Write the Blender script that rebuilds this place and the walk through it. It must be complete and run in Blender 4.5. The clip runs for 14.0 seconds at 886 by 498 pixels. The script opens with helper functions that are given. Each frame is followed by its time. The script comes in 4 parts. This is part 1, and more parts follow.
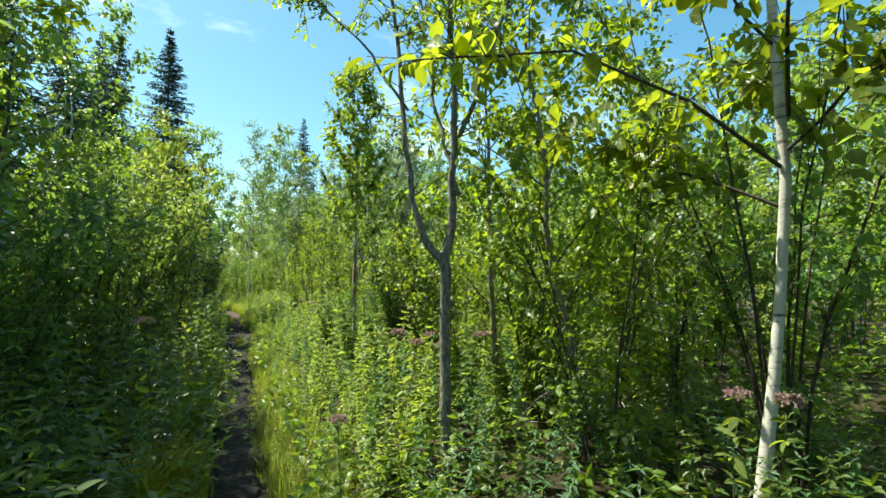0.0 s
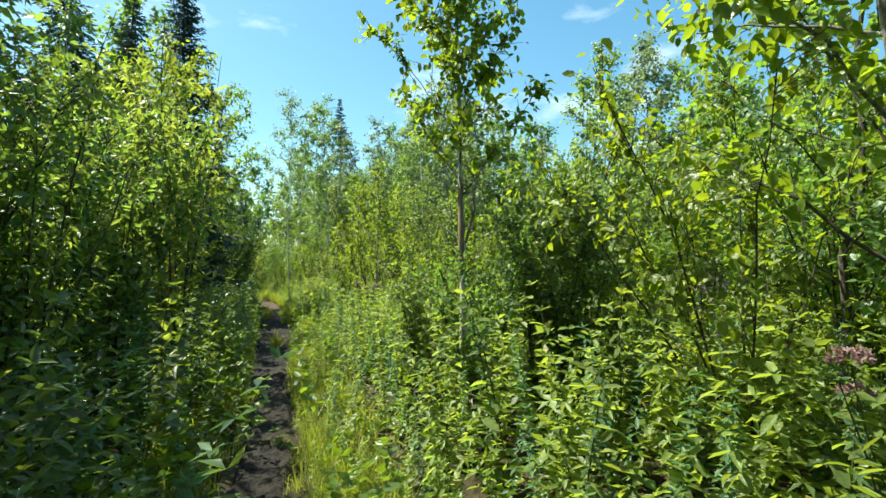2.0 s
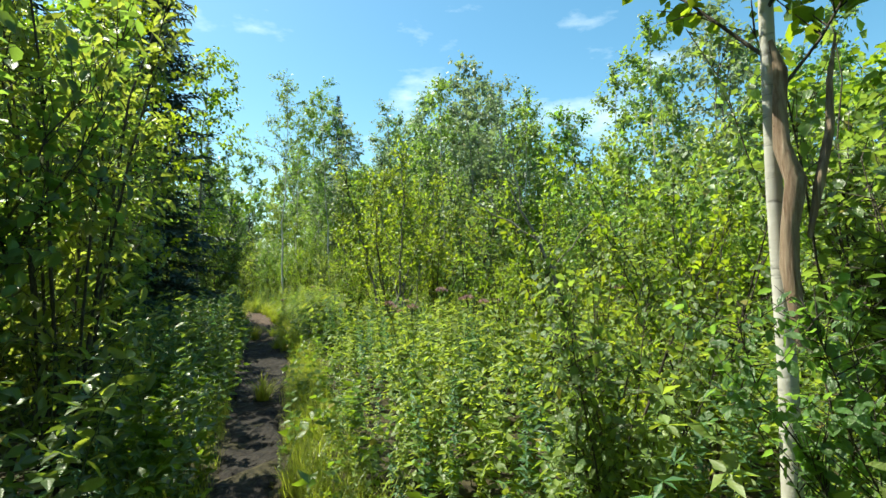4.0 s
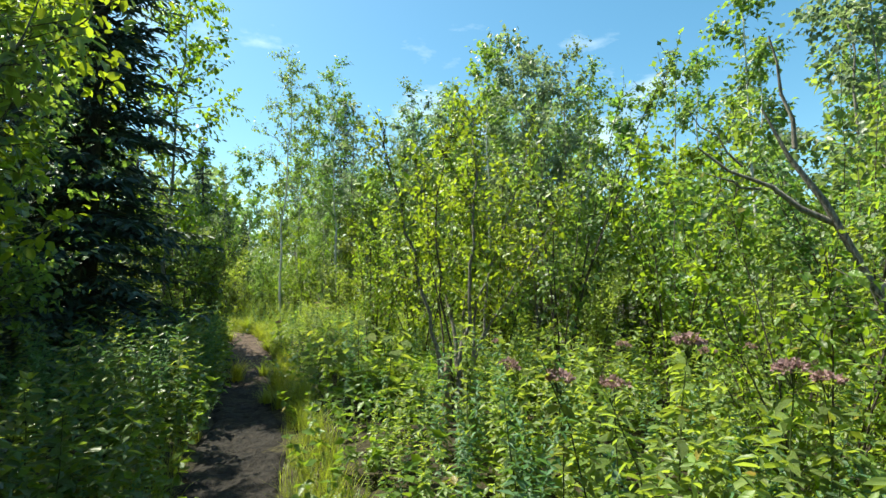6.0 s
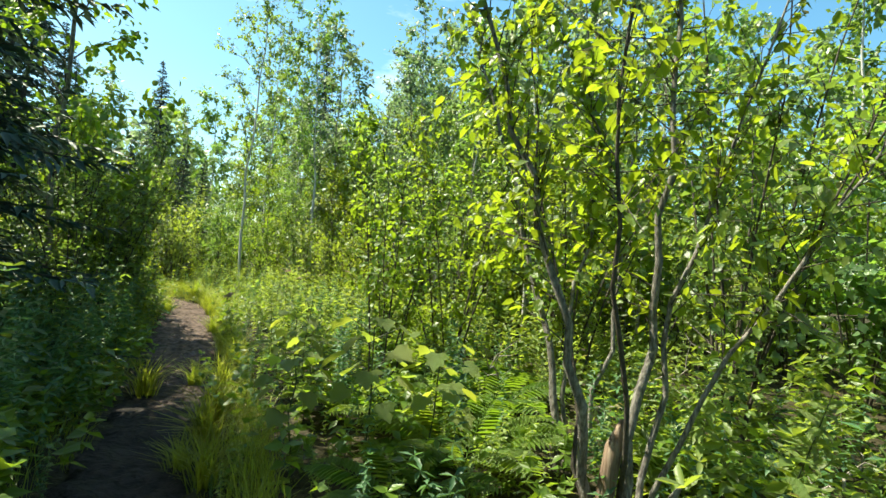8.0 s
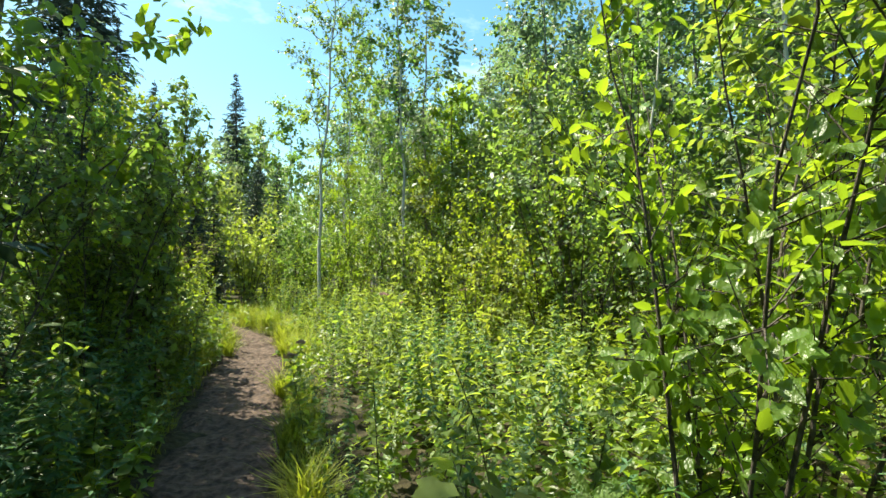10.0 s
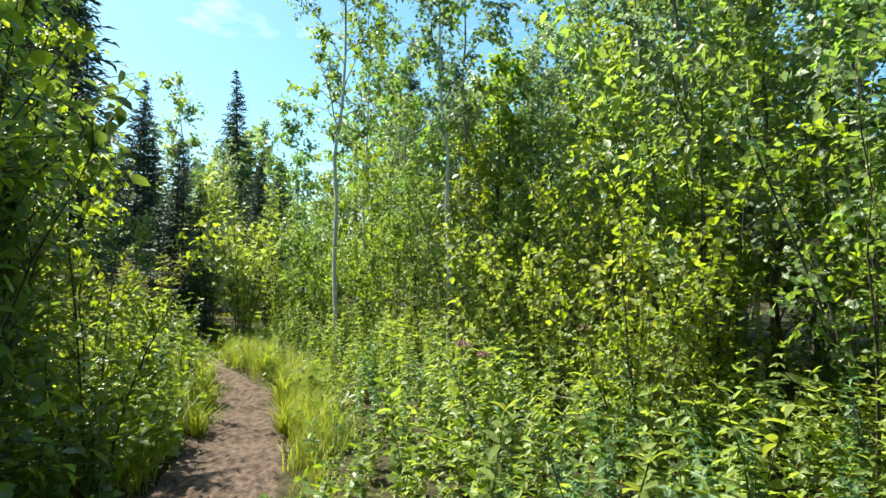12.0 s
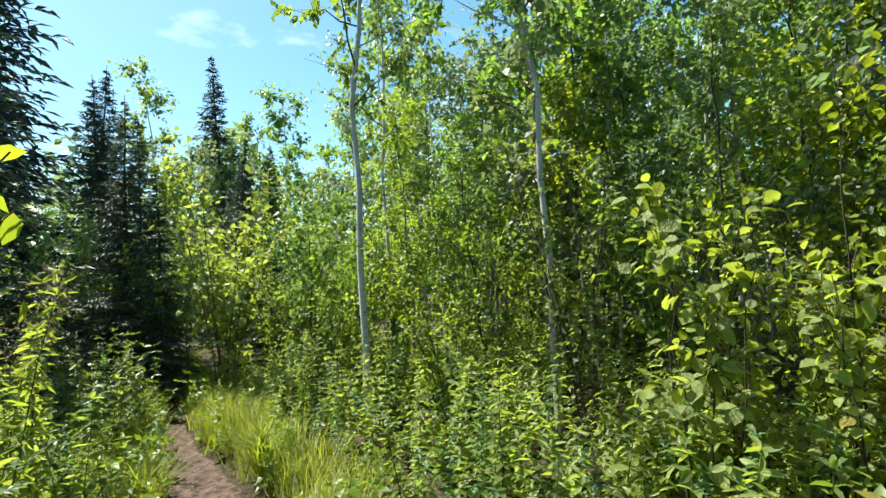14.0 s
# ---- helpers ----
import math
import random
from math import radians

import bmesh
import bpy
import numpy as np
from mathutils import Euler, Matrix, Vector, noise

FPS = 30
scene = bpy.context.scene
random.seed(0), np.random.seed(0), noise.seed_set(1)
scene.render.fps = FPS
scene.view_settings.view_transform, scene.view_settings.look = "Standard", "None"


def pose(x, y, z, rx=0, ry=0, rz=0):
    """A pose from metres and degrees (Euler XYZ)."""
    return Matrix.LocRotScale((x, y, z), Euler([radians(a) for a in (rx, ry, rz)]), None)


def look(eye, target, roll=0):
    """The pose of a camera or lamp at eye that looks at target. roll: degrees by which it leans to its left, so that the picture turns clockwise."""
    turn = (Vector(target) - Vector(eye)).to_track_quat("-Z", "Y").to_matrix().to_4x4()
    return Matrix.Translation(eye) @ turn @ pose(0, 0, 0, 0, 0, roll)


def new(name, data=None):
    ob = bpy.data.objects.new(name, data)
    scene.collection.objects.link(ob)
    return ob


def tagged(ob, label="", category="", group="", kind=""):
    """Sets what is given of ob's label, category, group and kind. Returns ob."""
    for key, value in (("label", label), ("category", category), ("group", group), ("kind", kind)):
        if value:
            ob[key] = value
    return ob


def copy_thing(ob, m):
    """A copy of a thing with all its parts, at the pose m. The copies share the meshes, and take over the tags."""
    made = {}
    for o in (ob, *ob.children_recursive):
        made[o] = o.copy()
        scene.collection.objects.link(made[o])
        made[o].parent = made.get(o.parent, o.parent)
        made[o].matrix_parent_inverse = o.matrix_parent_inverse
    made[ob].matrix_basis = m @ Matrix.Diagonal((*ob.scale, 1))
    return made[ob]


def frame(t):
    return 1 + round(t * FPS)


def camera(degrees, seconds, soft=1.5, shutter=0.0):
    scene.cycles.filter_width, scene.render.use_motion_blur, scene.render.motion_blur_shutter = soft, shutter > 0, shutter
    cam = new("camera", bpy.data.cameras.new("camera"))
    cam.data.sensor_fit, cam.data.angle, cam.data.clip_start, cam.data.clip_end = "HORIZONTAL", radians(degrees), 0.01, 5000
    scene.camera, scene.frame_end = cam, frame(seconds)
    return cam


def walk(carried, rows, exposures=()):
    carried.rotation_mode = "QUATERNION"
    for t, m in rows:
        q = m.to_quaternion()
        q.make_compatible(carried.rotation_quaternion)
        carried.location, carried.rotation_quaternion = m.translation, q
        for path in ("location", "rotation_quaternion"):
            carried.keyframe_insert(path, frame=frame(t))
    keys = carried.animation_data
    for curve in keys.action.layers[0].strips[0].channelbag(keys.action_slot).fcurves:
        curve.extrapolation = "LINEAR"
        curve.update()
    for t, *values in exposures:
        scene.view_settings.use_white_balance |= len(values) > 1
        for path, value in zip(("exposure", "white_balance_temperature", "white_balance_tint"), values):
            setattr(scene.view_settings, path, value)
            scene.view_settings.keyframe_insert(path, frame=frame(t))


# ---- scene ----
PATH = [
    (0, (0.037, -0.094, 1.45), (0.018, 1.902, 1.572), -0.1),
    (0.5, (-0.261, 0.791, 1.257), (-0.401, 2.779, 1.426), 1.1),
    (1, (-0.545, 1.638, 1.219), (-0.742, 3.626, 1.324), -2.4),
    (1.5, (-0.823, 2.395, 1.173), (-1.004, 4.385, 1.261), -2.4),
    (2, (-1.139, 3.103, 1.225), (-1.301, 5.095, 1.3), -1.5),
    (2.5, (-1.371, 3.754, 1.197), (-1.517, 5.748, 1.255), -1.2),
    (3, (-1.657, 4.411, 1.228), (-1.803, 6.404, 1.289), -2.3),
    (5.5, (-3.076, 8.09, 1.394), (-3.206, 10.08, 1.549), 0.7),
    (6, (-3.445, 8.948, 1.355), (-3.581, 10.937, 1.512), -0.1),
    (6.5, (-3.821, 9.706, 1.338), (-3.929, 11.698, 1.484), -0.4),
    (7, (-4.131, 10.505, 1.313), (-4.205, 12.501, 1.409), 0.6),
    (7.5, (-4.327, 11.19, 1.311), (-4.331, 13.19, 1.362), 3.3),
    (8, (-4.465, 11.929, 1.318), (-4.484, 13.928, 1.378), 3.8),
    (8.5, (-4.654, 12.674, 1.298), (-4.768, 14.67, 1.355), 3.4),
    (9, (-4.919, 13.426, 1.297), (-5.173, 15.409, 1.345), 1.7),
    (11.5, (-6.578, 17.058, 1.522), (-6.921, 19.027, 1.615), 0.2),
    (12, (-6.849, 17.624, 1.482), (-7.196, 19.592, 1.581), -0.3),
    (12.5, (-7.302, 18.367, 1.582), (-7.669, 20.329, 1.695), -0.4),
    (13, (-7.711, 19.019, 1.569), (-8.098, 20.977, 1.692), -1.0),
    (13.5, (-8.02, 19.776, 1.581), (-8.378, 21.74, 1.703), -2.5),
    (14, (-8.373, 20.451, 1.611), (-8.69, 22.423, 1.71), -3.4),
]
cam = camera(82.4, 14.0, soft=1.5)
walk(cam, [(t, look(eye, target, roll)) for t, eye, target, roll in PATH],
     exposures=[(0.0, 1.10, 7100, -4), (5.5, 1.04, 7000, -3), (8.5, 1.36, 7350, -2), (12.0, 1.34, 7100, 1), (14.0, 1.20, 6850, 4)])

# ---- sky and sun ----
SUN_TURN, SUN_RISE = radians(-72), radians(61)
world = bpy.data.worlds.new("sky")
scene.world = world
world.use_nodes = True
wn, wl = world.node_tree.nodes, world.node_tree.links
wn.clear()
w_out = wn.new("ShaderNodeOutputWorld")
w_bg = wn.new("ShaderNodeBackground")
w_bg.inputs["Strength"].default_value = 0.12
w_sky = wn.new("ShaderNodeTexSky")
w_sky.sky_type = "NISHITA"
w_sky.sun_disc = False
w_sky.sun_elevation, w_sky.sun_rotation = SUN_RISE, SUN_TURN
w_sky.air_density, w_sky.dust_density, w_sky.ozone_density = 1.0, 0.9, 1.6
w_co = wn.new("ShaderNodeTexCoord")
w_map = wn.new("ShaderNodeMapping")
w_map.inputs["Scale"].default_value = (1.0, 1.0, 2.6)
w_noise = wn.new("ShaderNodeTexNoise")
w_noise.inputs["Scale"].default_value = 2.3
w_noise.inputs["Detail"].default_value = 7.0
w_noise.inputs["Roughness"].default_value = 0.55
w_ramp = wn.new("ShaderNodeValToRGB")
w_ramp.color_ramp.elements[0].position, w_ramp.color_ramp.elements[0].color = 0.57, (0, 0, 0, 1)
w_ramp.color_ramp.elements[1].position, w_ramp.color_ramp.elements[1].color = 0.80, (0.9, 0.9, 0.9, 1)
w_mix = wn.new("ShaderNodeMixRGB")
w_mix.inputs["Color2"].default_value = (8.5, 8.8, 9.2, 1)
wl.new(w_co.outputs["Generated"], w_map.inputs["Vector"])
wl.new(w_map.outputs["Vector"], w_noise.inputs["Vector"])
wl.new(w_noise.outputs["Fac"], w_ramp.inputs["Fac"])
wl.new(w_ramp.outputs["Color"], w_mix.inputs["Fac"])
w_hue = wn.new("ShaderNodeHueSaturation")
w_hue.inputs["Hue"].default_value, w_hue.inputs["Saturation"].default_value, w_hue.inputs["Value"].default_value = 0.488, 1.26, 0.98
wl.new(w_sky.outputs["Color"], w_hue.inputs["Color"])
wl.new(w_hue.outputs["Color"], w_mix.inputs["Color1"])
wl.new(w_mix.outputs["Color"], w_bg.inputs["Color"])
wl.new(w_bg.outputs["Background"], w_out.inputs["Surface"])

sun_data = bpy.data.lights.new("sun", "SUN")
sun_data.energy, sun_data.angle, sun_data.color = 5.0, radians(0.53), (1.0, 0.95, 0.86)
sun = new("sun", sun_data)
SUN_WAY = Vector((math.sin(SUN_TURN) * math.cos(SUN_RISE), math.cos(SUN_TURN) * math.cos(SUN_RISE), math.sin(SUN_RISE)))
sun.matrix_world = look(SUN_WAY * 60, (0, 0, 0))


# ---- materials ----
def material(name):
    m = bpy.data.materials.new(name)
    m.use_nodes = True
    n, l = m.node_tree.nodes, m.node_tree.links
    return m, n, l, n["Principled BSDF"], n["Material Output"]


def leaf_material(name, colour, through_colour, spread=0.3, share=0.42, rough=0.36, old=0.012):
    """Leaf: gloss and matte colour on top, light let through from behind; each leaf a little different."""
    m, n, l, p, out = material(name)
    geo, info = n.new("ShaderNodeNewGeometry"), n.new("ShaderNodeObjectInfo")
    hue = n.new("ShaderNodeHueSaturation")
    hue.inputs["Color"].default_value = (*colour, 1)
    val = n.new("ShaderNodeMapRange")
    val.inputs["To Min"].default_value, val.inputs["To Max"].default_value = 1.12 - spread, 1.12 + spread
    l.new(geo.outputs["Random Per Island"], val.inputs["Value"])
    l.new(val.outputs["Result"], hue.inputs["Value"])
    add = n.new("ShaderNodeMath")
    add.operation = "MULTIPLY_ADD"
    add.inputs[1].default_value, add.inputs[2].default_value = 0.034, 0.483
    l.new(info.outputs["Random"], add.inputs[0])
    l.new(add.outputs[0], hue.inputs["Hue"])
    gt = n.new("ShaderNodeMath")
    gt.operation = "LESS_THAN"
    gt.inputs[1].default_value = old
    l.new(geo.outputs["Random Per Island"], gt.inputs[0])
    aged = n.new("ShaderNodeMixRGB")
    aged.inputs["Color2"].default_value = (0.26, 0.22, 0.04, 1)
    l.new(gt.outputs[0], aged.inputs["Fac"])
    l.new(hue.outputs["Color"], aged.inputs["Color1"])
    spots = n.new("ShaderNodeTexNoise")
    spots.inputs["Scale"].default_value = 38.0
    dull = n.new("ShaderNodeMixRGB")
    dull.blend_type = "MULTIPLY"
    dull.inputs["Fac"].default_value = 0.35
    l.new(aged.outputs["Color"], dull.inputs["Color1"])
    l.new(spots.outputs["Color"], dull.inputs["Color2"])
    l.new(dull.outputs["Color"], p.inputs["Base Color"])
    p.inputs["Roughness"].default_value = rough
    p.inputs["Specular IOR Level"].default_value = 0.45
    ribs, relief = n.new("ShaderNodeTexNoise"), n.new("ShaderNodeBump")
    ribs.inputs["Scale"].default_value, ribs.inputs["Detail"].default_value = 55.0, 3.0
    relief.inputs["Strength"].default_value, relief.inputs["Distance"].default_value = 0.75, 0.02
    l.new(ribs.outputs["Fac"], relief.inputs["Height"])
    l.new(relief.outputs["Normal"], p.inputs["Normal"])
    tr = n.new("ShaderNodeBsdfTranslucent")
    tint = n.new("ShaderNodeHueSaturation")
    tint.inputs["Color"].default_value = (*through_colour, 1)
    l.new(val.outputs["Result"], tint.inputs["Value"])
    l.new(add.outputs[0], tint.inputs["Hue"])
    l.new(tint.outputs["Color"], tr.inputs["Color"])
    mix = n.new("ShaderNodeMixShader")
    mix.inputs["Fac"].default_value = share
    l.new(p.outputs["BSDF"], mix.inputs[1])
    l.new(tr.outputs["BSDF"], mix.inputs[2])
    l.new(mix.outputs["Shader"], out.inputs["Surface"])
    return m


def bark_material(name, dark, light, stretch=(30, 30, 9), rough=0.9, bump=0.9, low=0.38, high=0.66):
    m, n, l, p, out = material(name)
    co, mp, nz = n.new("ShaderNodeTexCoord"), n.new("ShaderNodeMapping"), n.new("ShaderNodeTexNoise")
    mp.inputs["Scale"].default_value = stretch
    nz.inputs["Scale"].default_value, nz.inputs["Detail"].default_value, nz.inputs["Roughness"].default_value = 2.2, 8.0, 0.65
    rp = n.new("ShaderNodeValToRGB")
    rp.color_ramp.elements[0].position, rp.color_ramp.elements[0].color = low, (*dark, 1)
    rp.color_ramp.elements[1].position, rp.color_ramp.elements[1].color = high, (*light, 1)
    big = n.new("ShaderNodeTexNoise")
    big.inputs["Scale"].default_value = 3.0
    mot = n.new("ShaderNodeMixRGB")
    mot.blend_type = "MULTIPLY"
    mot.inputs["Fac"].default_value = 0.6
    l.new(co.outputs["Object"], mp.inputs["Vector"])
    l.new(mp.outputs["Vector"], nz.inputs["Vector"])
    l.new(co.outputs["Object"], big.inputs["Vector"])
    l.new(nz.outputs["Fac"], rp.inputs["Fac"])
    l.new(rp.outputs["Color"], mot.inputs["Color1"])
    l.new(big.outputs["Fac"], mot.inputs["Color2"])
    l.new(mot.outputs["Color"], p.inputs["Base Color"])
    p.inputs["Roughness"].default_value = rough
    bp = n.new("ShaderNodeBump")
    bp.inputs["Strength"].default_value, bp.inputs["Distance"].default_value = bump, 0.012
    l.new(nz.outputs["Fac"], bp.inputs["Height"])
    l.new(bp.outputs["Normal"], p.inputs["Normal"])
    return m


def soil_material(name, wet, dry, y_from, y_to):
    """Trodden soil: black peat that passes into drier brown earth further along."""
    m, n, l, p, out = material(name)
    geo, sep = n.new("ShaderNodeNewGeometry"), n.new("ShaderNodeSeparateXYZ")
    nz, fine, wob = n.new("ShaderNodeTexNoise"), n.new("ShaderNodeTexNoise"), n.new("ShaderNodeMath")
    nz.inputs["Scale"].default_value, nz.inputs["Detail"].default_value = 2.6, 9.0
    fine.inputs["Scale"].default_value, fine.inputs["Detail"].default_value = 16.0, 9.0
    wob.operation = "MULTIPLY_ADD"
    wob.inputs[1].default_value = 3.2
    rng = n.new("ShaderNodeMapRange")
    rng.inputs["From Min"].default_value, rng.inputs["From Max"].default_value = y_from, y_to
    mix, grain, crumb = n.new("ShaderNodeMixRGB"), n.new("ShaderNodeMixRGB"), n.new("ShaderNodeValToRGB")
    mix.inputs["Color1"].default_value, mix.inputs["Color2"].default_value = (*wet, 1), (*dry, 1)
    grain.blend_type, grain.inputs["Fac"].default_value = "MULTIPLY", 0.8
    crumb.color_ramp.elements[0].position, crumb.color_ramp.elements[0].color = 0.36, (0.22, 0.20, 0.19, 1)
    crumb.color_ramp.elements[1].position, crumb.color_ramp.elements[1].color = 0.64, (1.3, 1.25, 1.2, 1)
    for node in (nz, fine):
        l.new(geo.outputs["Position"], node.inputs["Vector"])
    l.new(geo.outputs["Position"], sep.inputs[0])
    l.new(nz.outputs["Fac"], wob.inputs[0])
    l.new(sep.outputs["Y"], wob.inputs[2])
    l.new(wob.outputs[0], rng.inputs["Value"])
    l.new(rng.outputs["Result"], mix.inputs["Fac"])
    l.new(fine.outputs["Fac"], crumb.inputs["Fac"])
    l.new(mix.outputs["Color"], grain.inputs["Color1"])
    l.new(crumb.outputs["Color"], grain.inputs["Color2"])
    l.new(grain.outputs["Color"], p.inputs["Base Color"])
    rr = n.new("ShaderNodeMapRange")
    rr.inputs["To Min"].default_value, rr.inputs["To Max"].default_value = 0.62, 0.95
    l.new(nz.outputs["Fac"], rr.inputs["Value"])
    l.new(rr.outputs["Result"], p.inputs["Roughness"])
    p.inputs["Specular IOR Level"].default_value = 0.2
    bp = n.new("ShaderNodeBump")
    bp.inputs["Strength"].default_value, bp.inputs["Distance"].default_value = 1.0, 0.05
    l.new(fine.outputs["Fac"], bp.inputs["Height"])
    l.new(bp.outputs["Normal"], p.inputs["Normal"])
    return m


M_ALDER = leaf_material("alder_leaf", (0.115, 0.180, 0.034), (0.386, 0.52, 0.030), spread=0.42)
M_WILLOW = leaf_material("willow_leaf", (0.150, 0.205, 0.065), (0.40, 0.52, 0.07), spread=0.38)
M_BIRCH = leaf_material("birch_leaf", (0.099, 0.165, 0.060), (0.292, 0.45, 0.06), spread=0.42)
# Pale and bluish: the haze of distance is put into this leaf colour.
M_ASPEN_HAZE = leaf_material("hazy_aspen_leaf", (0.146, 0.195, 0.135), (0.257, 0.36, 0.13), spread=0.36, rough=0.4)
M_HERB = leaf_material("herb_leaf", (0.158, 0.225, 0.062), (0.445, 0.56, 0.06), spread=0.42, share=0.40, rough=0.45)
# Bluish herb; the blue of skylit shade is put into its leaf colour.
M_BLUE_SHADE = leaf_material("shade_blue_herb_leaf", (0.082, 0.155, 0.070), (0.199, 0.34, 0.08), spread=0.36, share=0.32, rough=0.5)
# Nettle leaf, darkened and cooled in base colour to imitate shade.
M_NETTLE_SHADE = leaf_material("shade_dark_herb_leaf", (0.073, 0.125, 0.044), (0.222, 0.35, 0.04), spread=0.4, share=0.32)
M_GRASS = leaf_material("grass_blade", (0.187, 0.225, 0.030), (0.491, 0.55, 0.05), share=0.4, old=0.08)
M_FERN = leaf_material("fern_frond", (0.094, 0.165, 0.023), (0.267, 0.400, 0.027), share=0.4)
M_MAPLE = leaf_material("broad_leaf", (0.199, 0.255, 0.075), (0.445, 0.54, 0.06), spread=0.38, share=0.42, rough=0.5)
M_NEEDLE = leaf_material("spruce_needle", (0.050, 0.092, 0.070), (0.06, 0.10, 0.06), share=0.12, rough=0.55)
M_PINK = leaf_material("pink_flower", (0.56, 0.36, 0.37), (0.5, 0.3, 0.3), share=0.25, rough=0.8, old=0.1)
M_SEED = leaf_material("faded_flower", (0.36, 0.28, 0.20), (0.3, 0.25, 0.16), share=0.2, rough=0.9)
M_STEM = bark_material("green_stem", (0.05, 0.08, 0.02), (0.11, 0.14, 0.045), rough=0.6, bump=0.1)
M_BARK = bark_material("grey_bark", (0.12, 0.105, 0.09), (0.50, 0.46, 0.41))
M_TWIG = bark_material("brown_bark", (0.05, 0.04, 0.03), (0.17, 0.14, 0.11))
M_WHITE = bark_material("birch_bark", (0.07, 0.06, 0.055), (0.74, 0.71, 0.66), stretch=(3, 3, 16), bump=0.25, low=0.30, high=0.44)
M_SPRUCEBARK = bark_material("spruce_bark", (0.035, 0.03, 0.026), (0.13, 0.11, 0.09))
M_DEAD = bark_material("dead_wood", (0.20, 0.17, 0.14), (0.52, 0.47, 0.41), stretch=(22, 22, 2))
M_TORN = bark_material("torn_wood", (0.22, 0.13, 0.08), (0.55, 0.42, 0.31), stretch=(26, 26, 2), bump=0.8)
M_TRAIL = soil_material("trodden_soil", (0.022, 0.018, 0.016), (0.105, 0.074, 0.061), 17.6, 19.4)
M_GROUND = soil_material("forest_floor", (0.040, 0.034, 0.018), (0.050, 0.044, 0.022), 0.0, 30.0)


# ---- mesh helpers ----
R = np.random.default_rng(7)


def mesh_of(name, chunks, mat, smooth=True):
    """One mesh from chunks of (points, faces); the faces of a chunk all have the same number of corners."""
    me = bpy.data.meshes.new(name)
    vs, starts, idx, base, at = [], [], [], 0, 0
    for v, f in chunks:
        vs.append(v)
        k = f.shape[1]
        idx.append((f + base).ravel())
        starts.append(at + np.arange(len(f)) * k)
        at += f.size
        base += len(v)
    v, idx, starts = np.concatenate(vs).astype(np.float32), np.concatenate(idx).astype(np.int32), np.concatenate(starts).astype(np.int32)
    me.vertices.add(len(v))
    me.vertices.foreach_set("co", v.ravel())
    me.loops.add(len(idx))
    me.loops.foreach_set("vertex_index", idx)
    me.polygons.add(len(starts))
    me.polygons.foreach_set("loop_start", starts)
    if smooth:
        me.polygons.foreach_set("use_smooth", np.ones(len(starts), bool))
    me.update(calc_edges=True)
    me.materials.append(mat)
    return me


def part(name, chunks, mat, parent, label="", smooth=True):
    ob = new(name, mesh_of(name, chunks, mat, smooth))
    ob.parent = parent
    return tagged(ob, label)


def unit(a):
    return a / np.maximum(np.linalg.norm(a, axis=-1, keepdims=True), 1e-9)


OVAL = (np.array([(0, 0, 0), (.24, .44, .07), (.66, .40, .05), (1, 0, -.12), (.66, -.40, .05), (.24, -.44, .07)]),
        np.array([(0, 1, 2, 3), (0, 3, 4, 5)]))
ROUND = (np.array([(0, 0, 0), (.16, .34, .05), (.45, .50, .07), (.78, .33, .02), (1, 0, -.14), (.78, -.33, .02), (.45, -.50, .07), (.16, -.34, .05), (.5, 0, .0)]),
         np.array([(0, 8, 2, 1), (8, 4, 3, 2), (0, 7, 6, 8), (8, 6, 5, 4)]))
PLAIN = (np.array([(0, 0, 0), (.42, .5, .09), (1, 0, -.06), (.42, -.5, .09)]), np.array([(0, 1, 2), (0, 2, 3)]))
LOBED = (np.array([(0, 0, 0), (-.05, .30, .05), (.25, .62, .06), (.42, .40, .08), (.72, .46, .03), (.74, .24, .05), (1, 0, -.1),
                   (.74, -.24, .05), (.72, -.46, .03), (.42, -.40, .08), (.25, -.62, .06), (-.05, -.30, .05)]),
         np.array([(0, 1, 2, 3, 4, 5, 6), (0, 6, 7, 8, 9, 10, 11)]))
BLADE = (np.array([(0, .5, 0), (0, -.5, 0), (.5, .42, .18), (.5, -.42, .18), (1, 0, -.02)]), np.array([(0, 1, 3), (0, 3, 2), (2, 3, 4)]))


def leaves(pos, way, up, length, width, shape=OVAL):
    """A chunk of leaves: at pos, pointing along way, faces turned to up; width is a share of the length."""
    v, f = shape
    way = unit(way)
    side = unit(np.cross(up, way))
    nor = np.cross(way, side)
    n, k = len(pos), len(v)
    ln = np.broadcast_to(np.asarray(length, float), (n,))[:, None, None]
    out = pos[:, None] + ln * (v[None, :, :1] * way[:, None] + v[None, :, 1:2] * width * side[:, None] + v[None, :, 2:] * nor[:, None])
    return out.reshape(-1, 3), (f[None] + (np.arange(n) * k)[:, None, None]).reshape(-1, f.shape[1])


